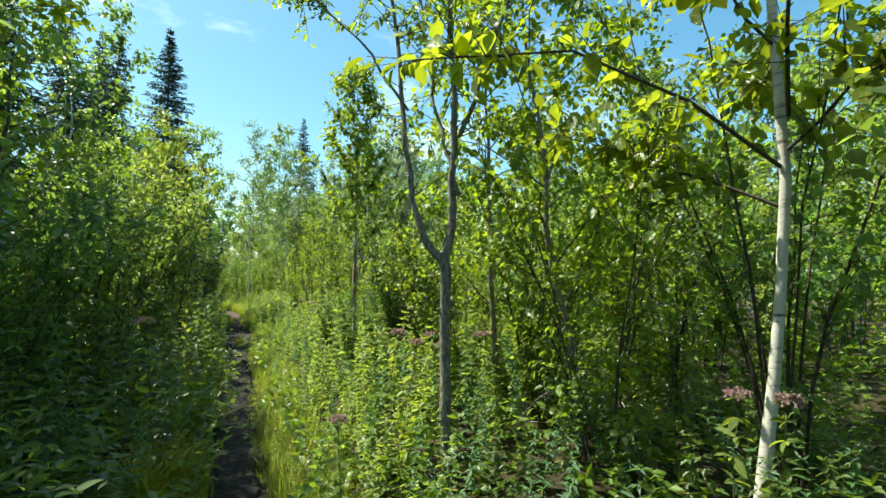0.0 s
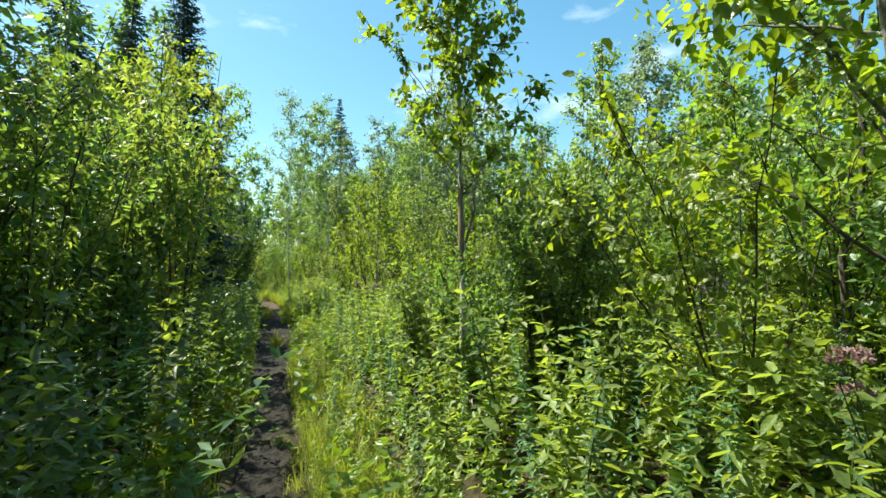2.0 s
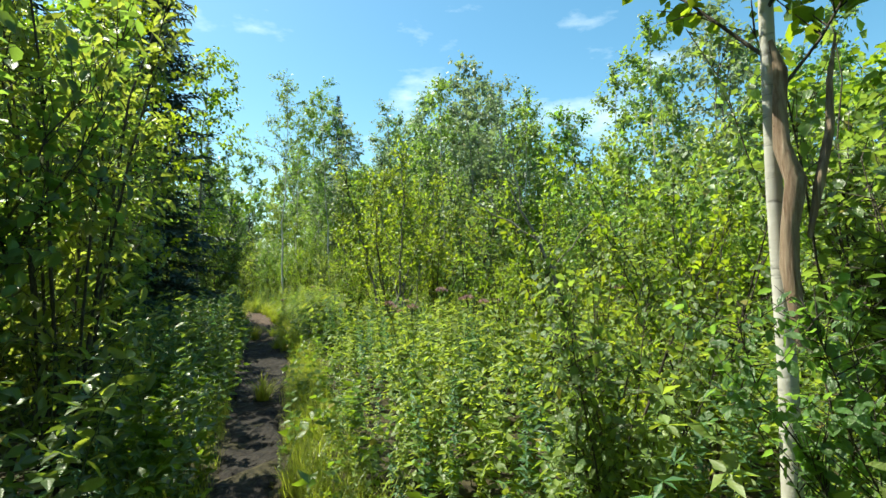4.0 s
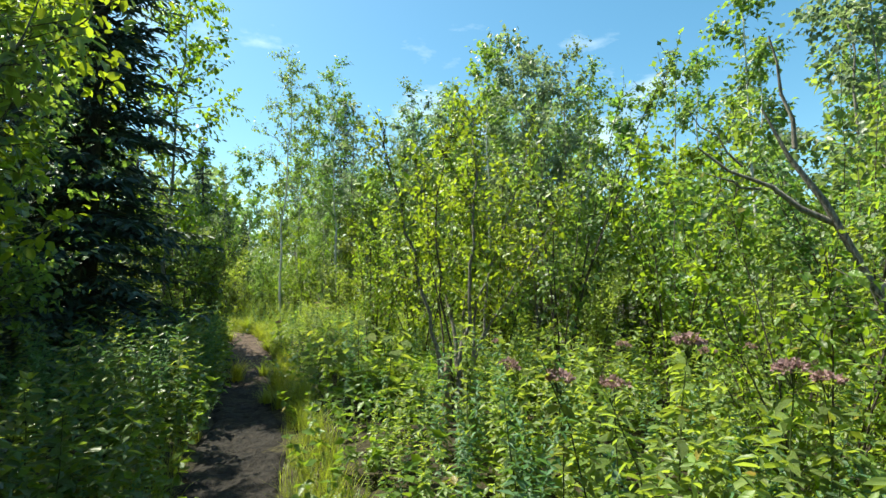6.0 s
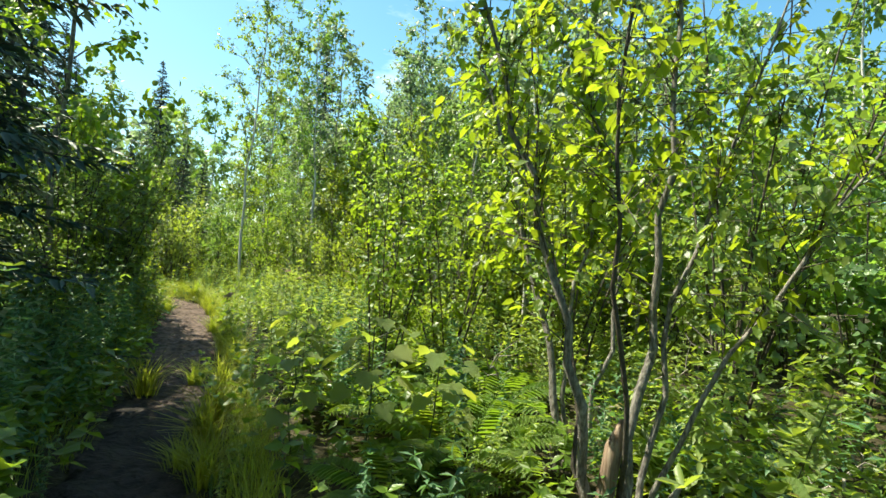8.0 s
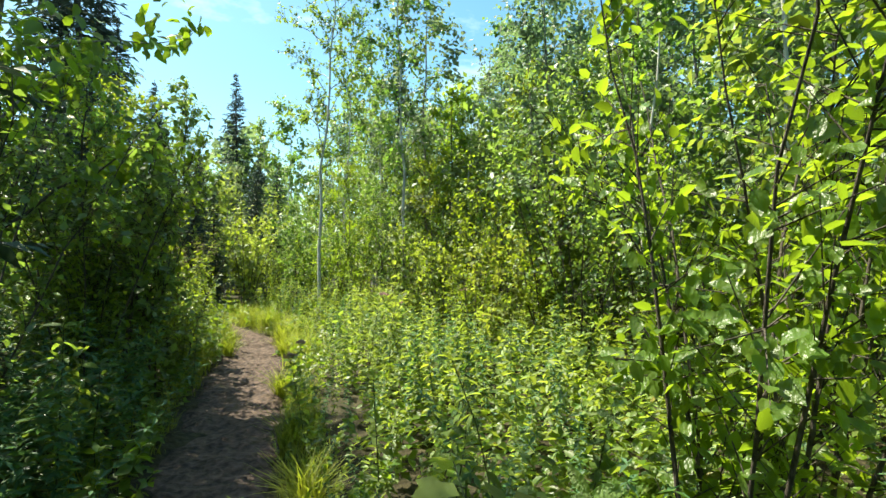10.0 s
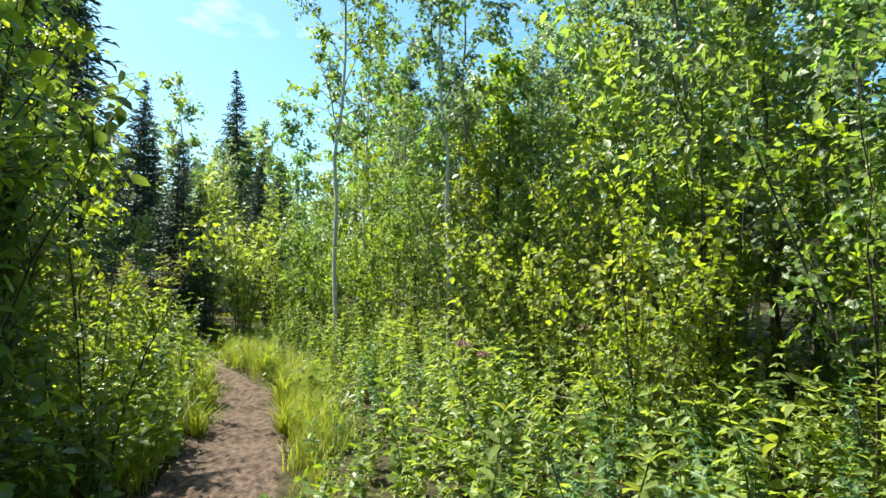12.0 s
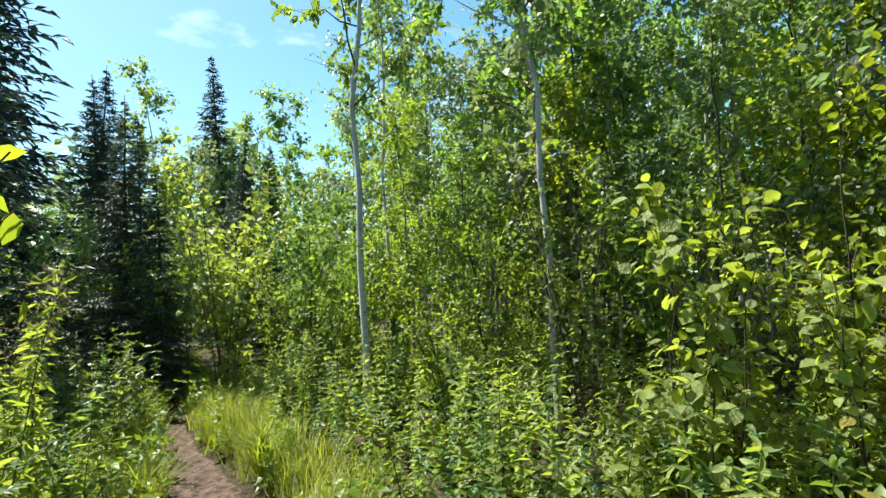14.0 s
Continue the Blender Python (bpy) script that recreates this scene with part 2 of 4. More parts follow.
def tube(points, radii, sides=6, rough=0.0):
    """A tapered limb along points."""
    p = np.asarray(points, float)
    r = np.broadcast_to(np.asarray(radii, float), (len(p),))
    d = unit(np.gradient(p, axis=0))
    ref = np.where(np.abs(d[:, 2:]) > 0.9, np.array([[1.0, 0, 0]]), np.array([[0, 0, 1.0]]))
    ref[:] = ref[0]
    a = unit(np.cross(d, ref))
    b = np.cross(d, a)
    an = np.arange(sides) * 2 * math.pi / sides
    wob = 1 + rough * R.uniform(-1, 1, (len(p), sides, 1))
    ring = p[:, None] + r[:, None, None] * wob * (np.cos(an)[None, :, None] * a[:, None] + np.sin(an)[None, :, None] * b[:, None])
    i, j = np.meshgrid(np.arange(len(p) - 1), np.arange(sides), indexing="ij")
    k = (j + 1) % sides
    f = np.stack([i * sides + j, i * sides + k, (i + 1) * sides + k, (i + 1) * sides + j], -1).reshape(-1, 4)
    return ring.reshape(-1, 3), f


def line(a, b, n, wob=0.0, sag=0.0):
    t = np.linspace(0, 1, n)[:, None]
    a, b = np.asarray(a, float), np.asarray(b, float)
    p = a + (b - a) * t
    p[:, 2] -= sag * (4 * t * (1 - t))[:, 0]
    j = R.normal(0, wob, (n, 3))
    j[0] = 0
    return p + j * np.minimum(1, t * 3)


def crooked(pts, wob=0.02):
    """More points along a stem, each a little out of line."""
    p = np.asarray(pts, float)
    t = np.linspace(0, len(p) - 1, len(p) * 3)
    q = np.stack([np.interp(t, np.arange(len(p)), p[:, k]) for k in range(3)], -1)
    j = R.normal(0, wob, q.shape) * np.array([1, 1, 0.3])
    j[0] = 0
    return q + j


def sphere_ways(n):
    return unit(R.normal(0, 1, (n, 3)))


# ---- plants ----
def twig_spray(chunks, root):
    """The thin twigs of a plant, too many and too thin to pick apart."""
    if chunks:
        tagged(part("twig_spray", chunks, M_TWIG, root), kind="stuff")


def limb_with_leaves(points, r0, twig_count, twig_len, leaf_gap, leaf_len, from_t=0.25, sides=5, twig_sides=3, up_bias=0.35, shape=OVAL, width=0.62, droop=0.45):
    """Wood chunks and leaf chunks of one limb: tapered limb, thin twigs, leaves along each twig."""
    p = np.asarray(points, float)
    n = len(p)
    wood = [tube(p, np.linspace(r0, r0 * 0.22, n), sides, 0.06)]
    node = np.arange(twig_count) // 3
    ts = np.clip(from_t + (1 - from_t) * (R.uniform(0, 1, node[-1] + 1) ** 0.8)[node] + R.normal(0, 0.03, twig_count), 0.02, 1)
    along = ts * (n - 1)
    i0 = np.minimum(along.astype(int), n - 2)
    base = p[i0] + (p[i0 + 1] - p[i0]) * (along - i0)[:, None]
    axis = unit(p[i0 + 1] - p[i0])
    ways = unit(sphere_ways(node[-1] + 1)[node] * 1.2 + sphere_ways(twig_count) * 0.55 + axis * 0.7 + np.array([0, 0, up_bias]))
    lens = twig_len * R.uniform(0.5, 1.2, twig_count) * (1.15 - 0.55 * ts)
    tips = base + ways * lens[:, None]
    if twig_sides:
        for a, b, s in zip(base, tips, lens):
            wood.append(tube([a, b], [max(0.0035, r0 * 0.16), 0.0015], twig_sides))
    pos, way, face = [], [], []
    for a, b, w, s in zip(base, tips, ways, lens):
        k = max(3, int(s / leaf_gap))
        t = np.linspace(0.15, 1.0, k)[:, None]
        pos.append(a + (b - a) * t + R.normal(0, 0.012, (k, 3)))
        way.append(unit(w * 0.4 + sphere_ways(k) * 0.65 + np.array([0, 0, -droop])))
        face.append(np.broadcast_to(w * np.array([0.75, 0.75, 0.2]), (k, 3)))
    pos, way = np.concatenate(pos), np.concatenate(way)
    up = unit(sphere_ways(len(pos)) * 0.42 + np.concatenate(face) + np.array([0, 0, 0.75]))
    return wood, [leaves(pos, way, up, leaf_len * R.uniform(0.6, 1.25, len(pos)), width, shape)]


def shrub(height, stems, spread, leaf_len, leaf_mat, bark, twigs=38, gap=0.05, shape=OVAL, width=0.68, from_t=0.06, name="shrub", twig_len=0.42, twig_sides=3):
    """A many-stemmed bush: stems fanning from the ground, each with leafy twigs."""
    root = new(name)
    crown, sprays = [], []
    for i in range(stems):
        an = i * 2.399 + R.uniform(-0.4, 0.4)
        out = spread * R.uniform(0.35, 1.0)
        h = height * R.uniform(0.72, 1.0)
        foot = np.array([math.cos(an), math.sin(an), 0]) * R.uniform(0.03, 0.14)
        top = np.array([math.cos(an) * out, math.sin(an) * out, h])
        t = np.linspace(0, 1, 8)[:, None]
        p = foot + (top - foot) * np.hstack([t ** 1.3, t ** 1.3, t ** 0.85]) + R.normal(0, 0.025, (8, 3)) * t
        p[0, 2] = -0.05
        wood, leaf = limb_with_leaves(p, 0.005 + 0.0022 * height * R.uniform(0.6, 1), twigs, twig_len, gap, leaf_len, from_t=from_t, shape=shape, width=width, twig_sides=twig_sides)
        part("stem", wood[:1], bark, root, smooth=True)
        crown += leaf
        sprays += wood[1:]
    part("crown", crown, leaf_mat, root)
    twig_spray(sprays, root)
    return root


def broadleaf(height, r0, crown_from, reach, limbs, leaf_len, leaf_mat, bark, twigs=18, gap=0.07, shape=PLAIN, width=0.75, lean=(0, 0), name="birch_tree", twig_len=0.5, twig_sides=3, rise=0.75):
    """A single-trunked tree: tapered trunk, limbs, crown."""
    root = new(name)
    n = 12
    t = np.linspace(0, 1, n)[:, None]
    p = np.hstack([lean[0] * t ** 1.4, lean[1] * t ** 1.4, height * t]) + R.normal(0, 0.012 * height ** 0.5, (n, 3)) * np.array([1, 1, 0]) * np.minimum(1, t * 4)
    p[0, 2] = -0.08
    part("trunk", [tube(p, r0 * (1 - 0.88 * t[:, 0]) * np.where(t[:, 0] < 0.05, 1.25, 1), 9, 0.07)], bark, root, smooth=True)
    crown, sprays = [], []
    for i in range(limbs):
        s = crown_from + (0.97 - crown_from) * (i + 0.5) / limbs
        a = s * (n - 1)
        j = min(int(a), n - 2)
        at = p[j] + (p[j + 1] - p[j]) * (a - j)
        an = i * 2.399 + R.uniform(-0.5, 0.5)
        q = (s - crown_from) / (1 - crown_from)
        ln = reach * (1.0 - 0.72 * q ** 1.4) * (0.55 + 0.45 * min(1, q * 4)) * R.uniform(0.7, 1.2)
        tip = at + np.array([math.cos(an) * ln, math.sin(an) * ln, ln * R.uniform(0.5, 1.2) * rise])
        wood, leaf = limb_with_leaves(line(at, tip, 6, 0.03 * ln, -0.06 * ln), max(0.006, r0 * 0.32 * (1 - 0.6 * q)), twigs, twig_len, gap, leaf_len, from_t=0.15, shape=shape, width=width, twig_sides=twig_sides)
        part("limb", wood[:1], bark if i % 2 else M_TWIG, root, smooth=True)
        crown += leaf
        sprays += wood[1:]
    top = p[-3:]
    wood, leaf = limb_with_leaves(top, r0 * 0.2, twigs, twig_len * 0.7, gap, leaf_len, from_t=0.0, shape=shape, width=width, twig_sides=twig_sides)
    crown += leaf
    part("crown", crown, leaf_mat, root)
    twig_spray(sprays, root)
    return root


def spruce(height, reach, r0, whorl_gap=0.34, per=7, blade=0.25, name="spruce_tree", bare=0.06):
    """A spruce: straight trunk, tiers of drooping boughs, each bough fringed with needled side twigs."""
    root = new(name)
    z = np.linspace(-0.05, height, 14)
    t = np.clip(z / height, 0, 1)
    p = np.stack([R.normal(0, 0.015, 14), R.normal(0, 0.015, 14), z], -1)
    boughs, pos, way, ups, size = [], [], [], [], []
    h = bare * height
    while h < height * 0.985:
        q = h / height
        base_len = reach * (1 - q) ** 0.95 * (0.75 + 0.25 * min(1, q * 6))
        for i in range(per):
            an = R.uniform(0, 2 * math.pi)
            ln = max(0.07, base_len * R.uniform(0.62, 1.12))
            k = 7
            s = np.linspace(0, 1, k)
            drop = (0.42 * (1 - q) + 0.02) * ln
            zz = h + R.uniform(-0.1, 0.1) + (0.25 * q * ln) * s - drop * s ** 1.2 + 0.30 * drop * s ** 4
            b = np.stack([math.cos(an) * ln * s, math.sin(an) * ln * s, zz], -1)
            boughs.append(tube(b[::2], np.linspace(0.006 + 0.009 * ln, 0.002, 4), 3))
            d0 = unit(np.gradient(b, axis=0))
            sidew = np.array([-math.sin(an), math.cos(an), 0])
            m = max(5, int(ln / (0.09 if blade < 0.2 else 0.14)))
            for u in np.linspace(0.12, 1, m):
                a = u * (k - 1)
                j = min(int(a), k - 2)
                at = b[j] + (b[j + 1] - b[j]) * (a - j)
                tw = ln * 0.30 * (1.05 - u) + min(0.07, 0.3 * ln)
                for sg in (-1, 1):
                    w = unit(d0[j] * 0.75 + sidew * sg * R.uniform(0.5, 1.0) + np.array([0, 0, -0.22 + R.normal(0, 0.16)]))
                    c = max(1, int(tw / (blade * 0.6)))
                    for e in range(c):
                        pos.append(at + w * tw * e / c)
                        way.append(w + R.normal(0, 0.22, 3))
                        ups.append((R.normal(0, 0.5), R.normal(0, 0.5), 1))
                        size.append(min(blade, 0.06 + 0.35 * ln) * R.uniform(0.75, 1.25))
        h += whorl_gap * (1.05 - 0.6 * q) * R.uniform(0.8, 1.2)
    part("trunk", [tube(p, r0 * (1 - 0.93 * t), 9, 0.06)] + boughs, M_SPRUCEBARK, root, smooth=True)
    part("needles", [leaves(np.array(pos), np.array(way), np.array(ups), np.array(size), 0.30, PLAIN)], M_NEEDLE, root)
    return root


def herb_chunks(height, tiers, per, leaf_len, width, shape=OVAL, bend=0.13, lift=0.25, low=0.18):
    """Stem and leaf chunks of one upright herb."""
    tip = np.array([R.normal(0, bend), R.normal(0, bend), height])
    st = line((0, 0, -0.03), tip, 5, 0.008)
    pos, way = [], []
    for i in range(tiers):
        u = low + (1 - low) * i / max(1, tiers - 1)
        a = u * 4
        j = min(int(a), 3)
        at = st[j] + (st[j + 1] - st[j]) * (a - j)
        for m in range(per):
            an = m * 2 * math.pi / per + i * 1.1 + R.uniform(-0.3, 0.3)
            pos.append(at)
            way.append((math.cos(an), math.sin(an), lift * R.uniform(-3.2, 2.6) + (0.5 if i == tiers - 1 else 0)))
    pos, way = np.array(pos), np.array(way)
    ln = leaf_len * R.uniform(0.7, 1.2, len(pos)) * np.repeat(1.05 - 0.45 * (np.arange(tiers) / tiers) ** 2, per)
    up = unit(R.normal(0, 0.4, (len(pos), 3)) + way * np.array([0.5, 0.5, 0.0]) + np.array([0, 0, 0.9]))
    return tube(st, [0.0045, 0.004, 0.0035, 0.003, 0.002], 4), leaves(pos, way, up, ln, width, shape), tip


def blossom_chunks(tip, radius, count):
    """A domed flower head of many small tufts."""
    d = sphere_ways(count)
    d[:, 2] = np.abs(d[:, 2]) * 0.7
    pos = tip + d * radius * R.uniform(0.5, 1.0, (count, 1))
    out = []
    for k in range(3):
        out.append(leaves(pos, unit(d + sphere_ways(count) * 0.8), sphere_ways(count), radius * 0.42, 0.7, PLAIN))
    stalks = [tube([tip - np.array([0, 0, radius * 1.2]), q], [0.0015, 0.001], 3) for q in pos[::4]]
    return out, stalks


# ---- ground and trail ----
TY = np.array([-30, -6, 0, 3.5, 5.1, 7.2, 8.4, 10.5, 13.2, 14.9, 16.3, 18.7, 21.2, 22.3, 23.5, 24.4, 25.1, 26.3, 29.0, 33.0, 60.0])
TX = np.array([14, 2.6, 0, -1.44, -2.14, -2.94, -3.5, -4.35, -5.45, -6.17, -6.8, -7.9, -9.2, -9.75, -10.4, -11.2, -11.92, -12.85, -15.0, -18.0, -38.0])
TW = np.array([.28, .28, .28, .28, .28, .30, .32, .40, .66, .68, .68, .74, .84, .86, .80, .42, .26, .16, .14, .14, .14])


def trail_x(y):
    return np.interp(y, TY, TX)


def side_of(x, y):
    """Distance from the trail's middle, positive on its right."""
    sl = (trail_x(y + 0.5) - trail_x(y - 0.5))
    return (x - trail_x(y)) / np.sqrt(1 + sl * sl)


def lump(x, y, k=0.35):
    return noise.noise(Vector((x * k, y * k, 3.3)))


def ground_z(x, y):
    s = abs(float(side_of(x, y)))
    w = float(np.interp(y, TY, TW)) / 2
    rise = min(1.0, max(0.0, (s - w + 0.02) / 0.25))
    return -0.09 + 0.13 * rise + 0.05 * lump(x, y) * rise


def build_ground():
    xs = np.concatenate([[-700, -300, -120, -60], np.arange(-36, 22.1, 0.5), [40, 90, 300, 700]])
    ys = np.concatenate([[-700, -300, -120, -40], np.arange(-8, 46.1, 0.5), [60, 100, 300, 700]])
    gx, gy = np.meshgrid(xs, ys, indexing="ij")
    z = np.array([ground_z(a, b) if abs(a) < 45 and -20 < b < 60 else 0.04 for a, b in zip(gx.ravel(), gy.ravel())])
    n, m = gx.shape
    i, j = np.meshgrid(np.arange(n - 1), np.arange(m - 1), indexing="ij")
    f = np.stack([i * m + j, (i + 1) * m + j, (i + 1) * m + j + 1, i * m + j + 1], -1).reshape(-1, 4)
    ob = new("ground", mesh_of("ground", [(np.stack([gx.ravel(), gy.ravel(), z], -1), f)], M_GROUND, True))
    tagged(ob, "dark forest floor of soil and leaf litter", "ground", kind="structure")


def build_trail():
    ys = np.arange(-7.5, 34, 0.05)
    us = np.linspace(-1, 1, 23)
    pts = []
    for y in ys:
        x, half = float(trail_x(y)), float(np.interp(y, TY, TW)) / 2 + 0.03
        wide = [half + 0.07 * noise.noise(Vector((y * 1.1, k, 0))) + 0.05 * noise.noise(Vector((y * 4.3, k, 4))) for k in (0, 9)]
        sl = float(trail_x(y + 0.4) - trail_x(y - 0.4)) / 0.8
        nx, ny = 1 / math.sqrt(1 + sl * sl), -sl / math.sqrt(1 + sl * sl)
        for u in us:
            w = wide[0] if u < 0 else wide[1]
            px, py = x + nx * u * w, y + ny * u * w
            z = -0.022 + 0.03 * u * u - 0.05 * u ** 8 + 0.05 * noise.noise(Vector((px * 3.1, py * 3.1, 1))) + 0.026 * noise.noise(Vector((px * 9, py * 9, 5))) + 0.012 * noise.noise(Vector((px * 24, py * 24, 8)))
            pts.append((px, py, z))
    n, m = len(ys), len(us)
    i, j = np.meshgrid(np.arange(n - 1), np.arange(m - 1), indexing="ij")
    f = np.stack([i * m + j, i * m + j + 1, (i + 1) * m + j + 1, (i + 1) * m + j], -1).reshape(-1, 4)
    ob = new("trail", mesh_of("trail", [(np.array(pts), f)], M_TRAIL, True))
    tagged(ob, "narrow trodden dirt trail, black and damp, drier brown further on", "trail", kind="structure")


build_ground()
build_trail()


def put(ob, x, y, turn=0.0, size=1.0, z=None, tilt=(0, 0)):
    """The pose of a thing that stands on the ground at x, y."""
    z = ground_z(x, y) if z is None else z
    return pose(x, y, z, tilt[0], tilt[1], turn) @ Matrix.Diagonal((size, size, size, 1))


def spread(kinds, places, label, category, group):
    """Stands the kinds in turn at the places (x, y, size): each kind is built once, and copied after that."""
    used = {}
    for i, (x, y, s) in enumerate(places):
        ob = kinds[i % len(kinds)]
        m = put(ob, x, y, R.uniform(0, 360), s / used.get(ob.name, 1.0), tilt=(R.normal(0, 3), R.normal(0, 3)))
        if ob.name in used:
            copy_thing(ob, m)
        else:
            used[ob.name] = s
            ob.matrix_basis = m
            tagged(ob, label, category, group)
    for ob in kinds:
        if ob.name not in used:
            for o in (*ob.children_recursive, ob):
                bpy.data.objects.remove(o)


def belt(y0, y1, s0, s1, count, gap, size0, size1, keep_off=()):
    """Places at random in a belt beside the trail, no nearer to one another than gap."""
    out = []
    for _ in range(count * 30):
        if len(out) >= count:
            break
        y, s = R.uniform(y0, y1), R.uniform(s0, s1)
        sl = float(trail_x(y + 0.5) - trail_x(y - 0.5))
        x, y = float(trail_x(y)) + s / math.sqrt(1 + sl * sl), y - s * sl / math.sqrt(1 + sl * sl)
        if all((x - a) ** 2 + (y - b) ** 2 > gap * gap for a, b, _ in out) and all((x - a) ** 2 + (y - b) ** 2 > c * c for a, b, c in keep_off):
            out.append((x, y, R.uniform(size0, size1)))
    return out


# ---- trees told apart one by one ----
def single(ob, x, y, label, category, turn=0.0, size=1.0):
    ob.matrix_basis = put(ob, x, y, turn, size)
    return tagged(ob, label, category)


def forked_tree():
    """The grey tree that forks at chest height beside the trail."""
    root = new("forked_tree")
    part("trunk", [tube([(0, 0, -0.1), (0.0, 0.0, 0.1), (0.01, 0, 0.6), (0.0, 0.02, 1.1), (0.015, 0, 1.45), (0.0, 0, 1.62)], [.060, .044, .039, .037, .039, .041], 12, 0.08)], M_BARK, root, smooth=True)
    crown, sprays = [], []
    limbs = [((0.0, 0, 1.52), (-0.12, 0.0, 1.68), (-0.23, 0.02, 1.95), (-0.29, 0.05, 2.6), (-0.38, 0.1, 3.4), (-0.50, 0.1, 4.4), (-0.55, 0.2, 5.3)),
             ((0.0, 0, 1.56), (0.07, 0.02, 1.85), (0.09, 0.0, 2.5), (0.05, -0.05, 3.3), (0.08, -0.1, 4.3), (0.15, -0.1, 5.2)),
             ((0.11, 0.0, 2.05), (0.0, 0.1, 2.5), (-0.12, 0.3, 3.0), (-0.2, 0.5, 3.8), (-0.3, 0.6, 4.6)),
             ((0.12, 0.0, 2.5), (0.3, -0.2, 2.9), (0.5, -0.3, 3.6), (0.7, -0.4, 4.4)),
             ((-0.27, 0.05, 2.7), (-0.6, 0.0, 3.2), (-1.0, 0.1, 3.6), (-1.3, 0.1, 3.9))]
    for k, pts in enumerate(limbs):
        r = (0.031, 0.036, 0.018, 0.019, 0.012)[k]
        wood, leaf = limb_with_leaves(crooked(pts, 0.012), r, 60, 0.6, 0.06, 0.065, from_t=0.35, sides=8, width=0.5, up_bias=0.2)
        part("limb", wood[:1], M_BARK, root, smooth=True)
        crown += leaf
        sprays += wood[1:]
    part("crown", crown, M_WILLOW, root)
    twig_spray(sprays, root)
    return root


single(forked_tree(), 0.01, 3.62, "forked tree with rough grey bark beside the trail", "tree")


def white_birch():
    root = new("birch_tree")
    pts = np.array([(-0.12, 0, -0.1), (-0.055, 0, 0.4), (0.02, 0, 0.9), (0.055, -.02, 1.3), (0.10, -.03, 1.9), (0.08, 0, 3.0), (0.0, 0.1, 4.2), (0.05, 0.2, 5.6)])
    part("trunk", [tube(pts, [.040, .034, .030, .028, .026, .023, .017, .008], 10, 0.09)], M_WHITE, root, smooth=True)
    crown, sprays = [], []
    for k in range(13):
        z = 1.75 + k * 0.28
        an = k * 2.4 + 2.6
        at = np.array([np.interp(z, pts[:, 2], pts[:, 0]), np.interp(z, pts[:, 2], pts[:, 1]), z])
        ln = R.uniform(0.8, 1.35)
        tip = at + np.array([math.cos(an) * ln, math.sin(an) * ln, ln * 0.45])
        wood, leaf = limb_with_leaves(line(at, tip, 6, 0.02, -0.05), 0.010, 44, 0.40, 0.05, 0.095, from_t=0.1, width=0.72)
        part("limb", wood[:1], M_TWIG, root, smooth=True)
        crown += leaf
        sprays += wood[1:]
    for pts in (((0.1, -0.02, 1.95), (-0.5, -0.3, 2.2), (-1.1, -0.6, 2.3), (-1.7, -0.75, 2.2)), ((0.08, -0.1, 2.2), (-0.25, -0.6, 2.4), (-0.5, -1.0, 2.45), (-0.9, -1.2, 2.4))):
        wood, leaf = limb_with_leaves(np.array(pts), 0.012, 34, 0.3, 0.06, 0.095, from_t=0.2, width=0.66)
        part("limb", wood[:1], M_TWIG, root, smooth=True)
        crown += leaf
        sprays += wood[1:]
    part("crown", crown, M_ALDER, root)
    twig_spray(sprays, root)
    return root


single(white_birch(), 1.63, 2.46, "young birch with a white trunk and bright leaves", "tree")


def broken_sapling():
    """Slim birch whose bark is torn open, with a bushy upper crown."""
    root = new("birch_sapling")
    pts = line((0, 0, -0.05), (0.03, 0.1, 4.6), 10, 0.012)
    part("trunk", [tube(pts, np.linspace(0.032, 0.006, 10), 9, 0.05)], M_WHITE, root, smooth=True)
    torn = part("torn_wood", [tube(line((0.012, -0.045, 1.05), (0.02, 0.0, 1.95), 9, 0.008), np.array([.006, .020, .026, .022, .028, .024, .021, .018, .005]), 7, 0.25)], M_TORN, root, "reddish torn wood where the bark is stripped", smooth=True)
    split = part("splinter", [tube(line((0.05, -0.05, 1.35), (0.16, -0.02, 1.95), 5, 0.01), [.006, .014, .012, .008, .003], 5, 0.2)], M_TORN, root, smooth=True)
    crown, sprays = [], []
    for k in range(20):
        u = 0.40 + 0.59 * k / 19
        at = np.array([np.interp(u * 4.4, pts[:, 2], pts[:, 0]), np.interp(u * 4.4, pts[:, 2], pts[:, 1]), u * 4.4])
        an = k * 2.4
        ln = 0.92 * (1.2 - 0.75 * (u - 0.44) / 0.55) * R.uniform(0.7, 1.1)
        wood, leaf = limb_with_leaves(line(at, at + np.array([math.cos(an) * ln * .7, math.sin(an) * ln * .7, ln * 0.9]), 5, 0.02), 0.006, 44, 0.30, 0.045, 0.066, from_t=0.1, width=0.75)
        part("limb", wood[:1], M_TWIG, root, smooth=True)
        crown += leaf
        sprays += wood[1:]
    part("crown", crown, M_ALDER, root)
    twig_spray(sprays, root)
    return root


single(broken_sapling(), -1.34, 7.28, "slim birch sapling with a torn, peeling trunk", "tree")


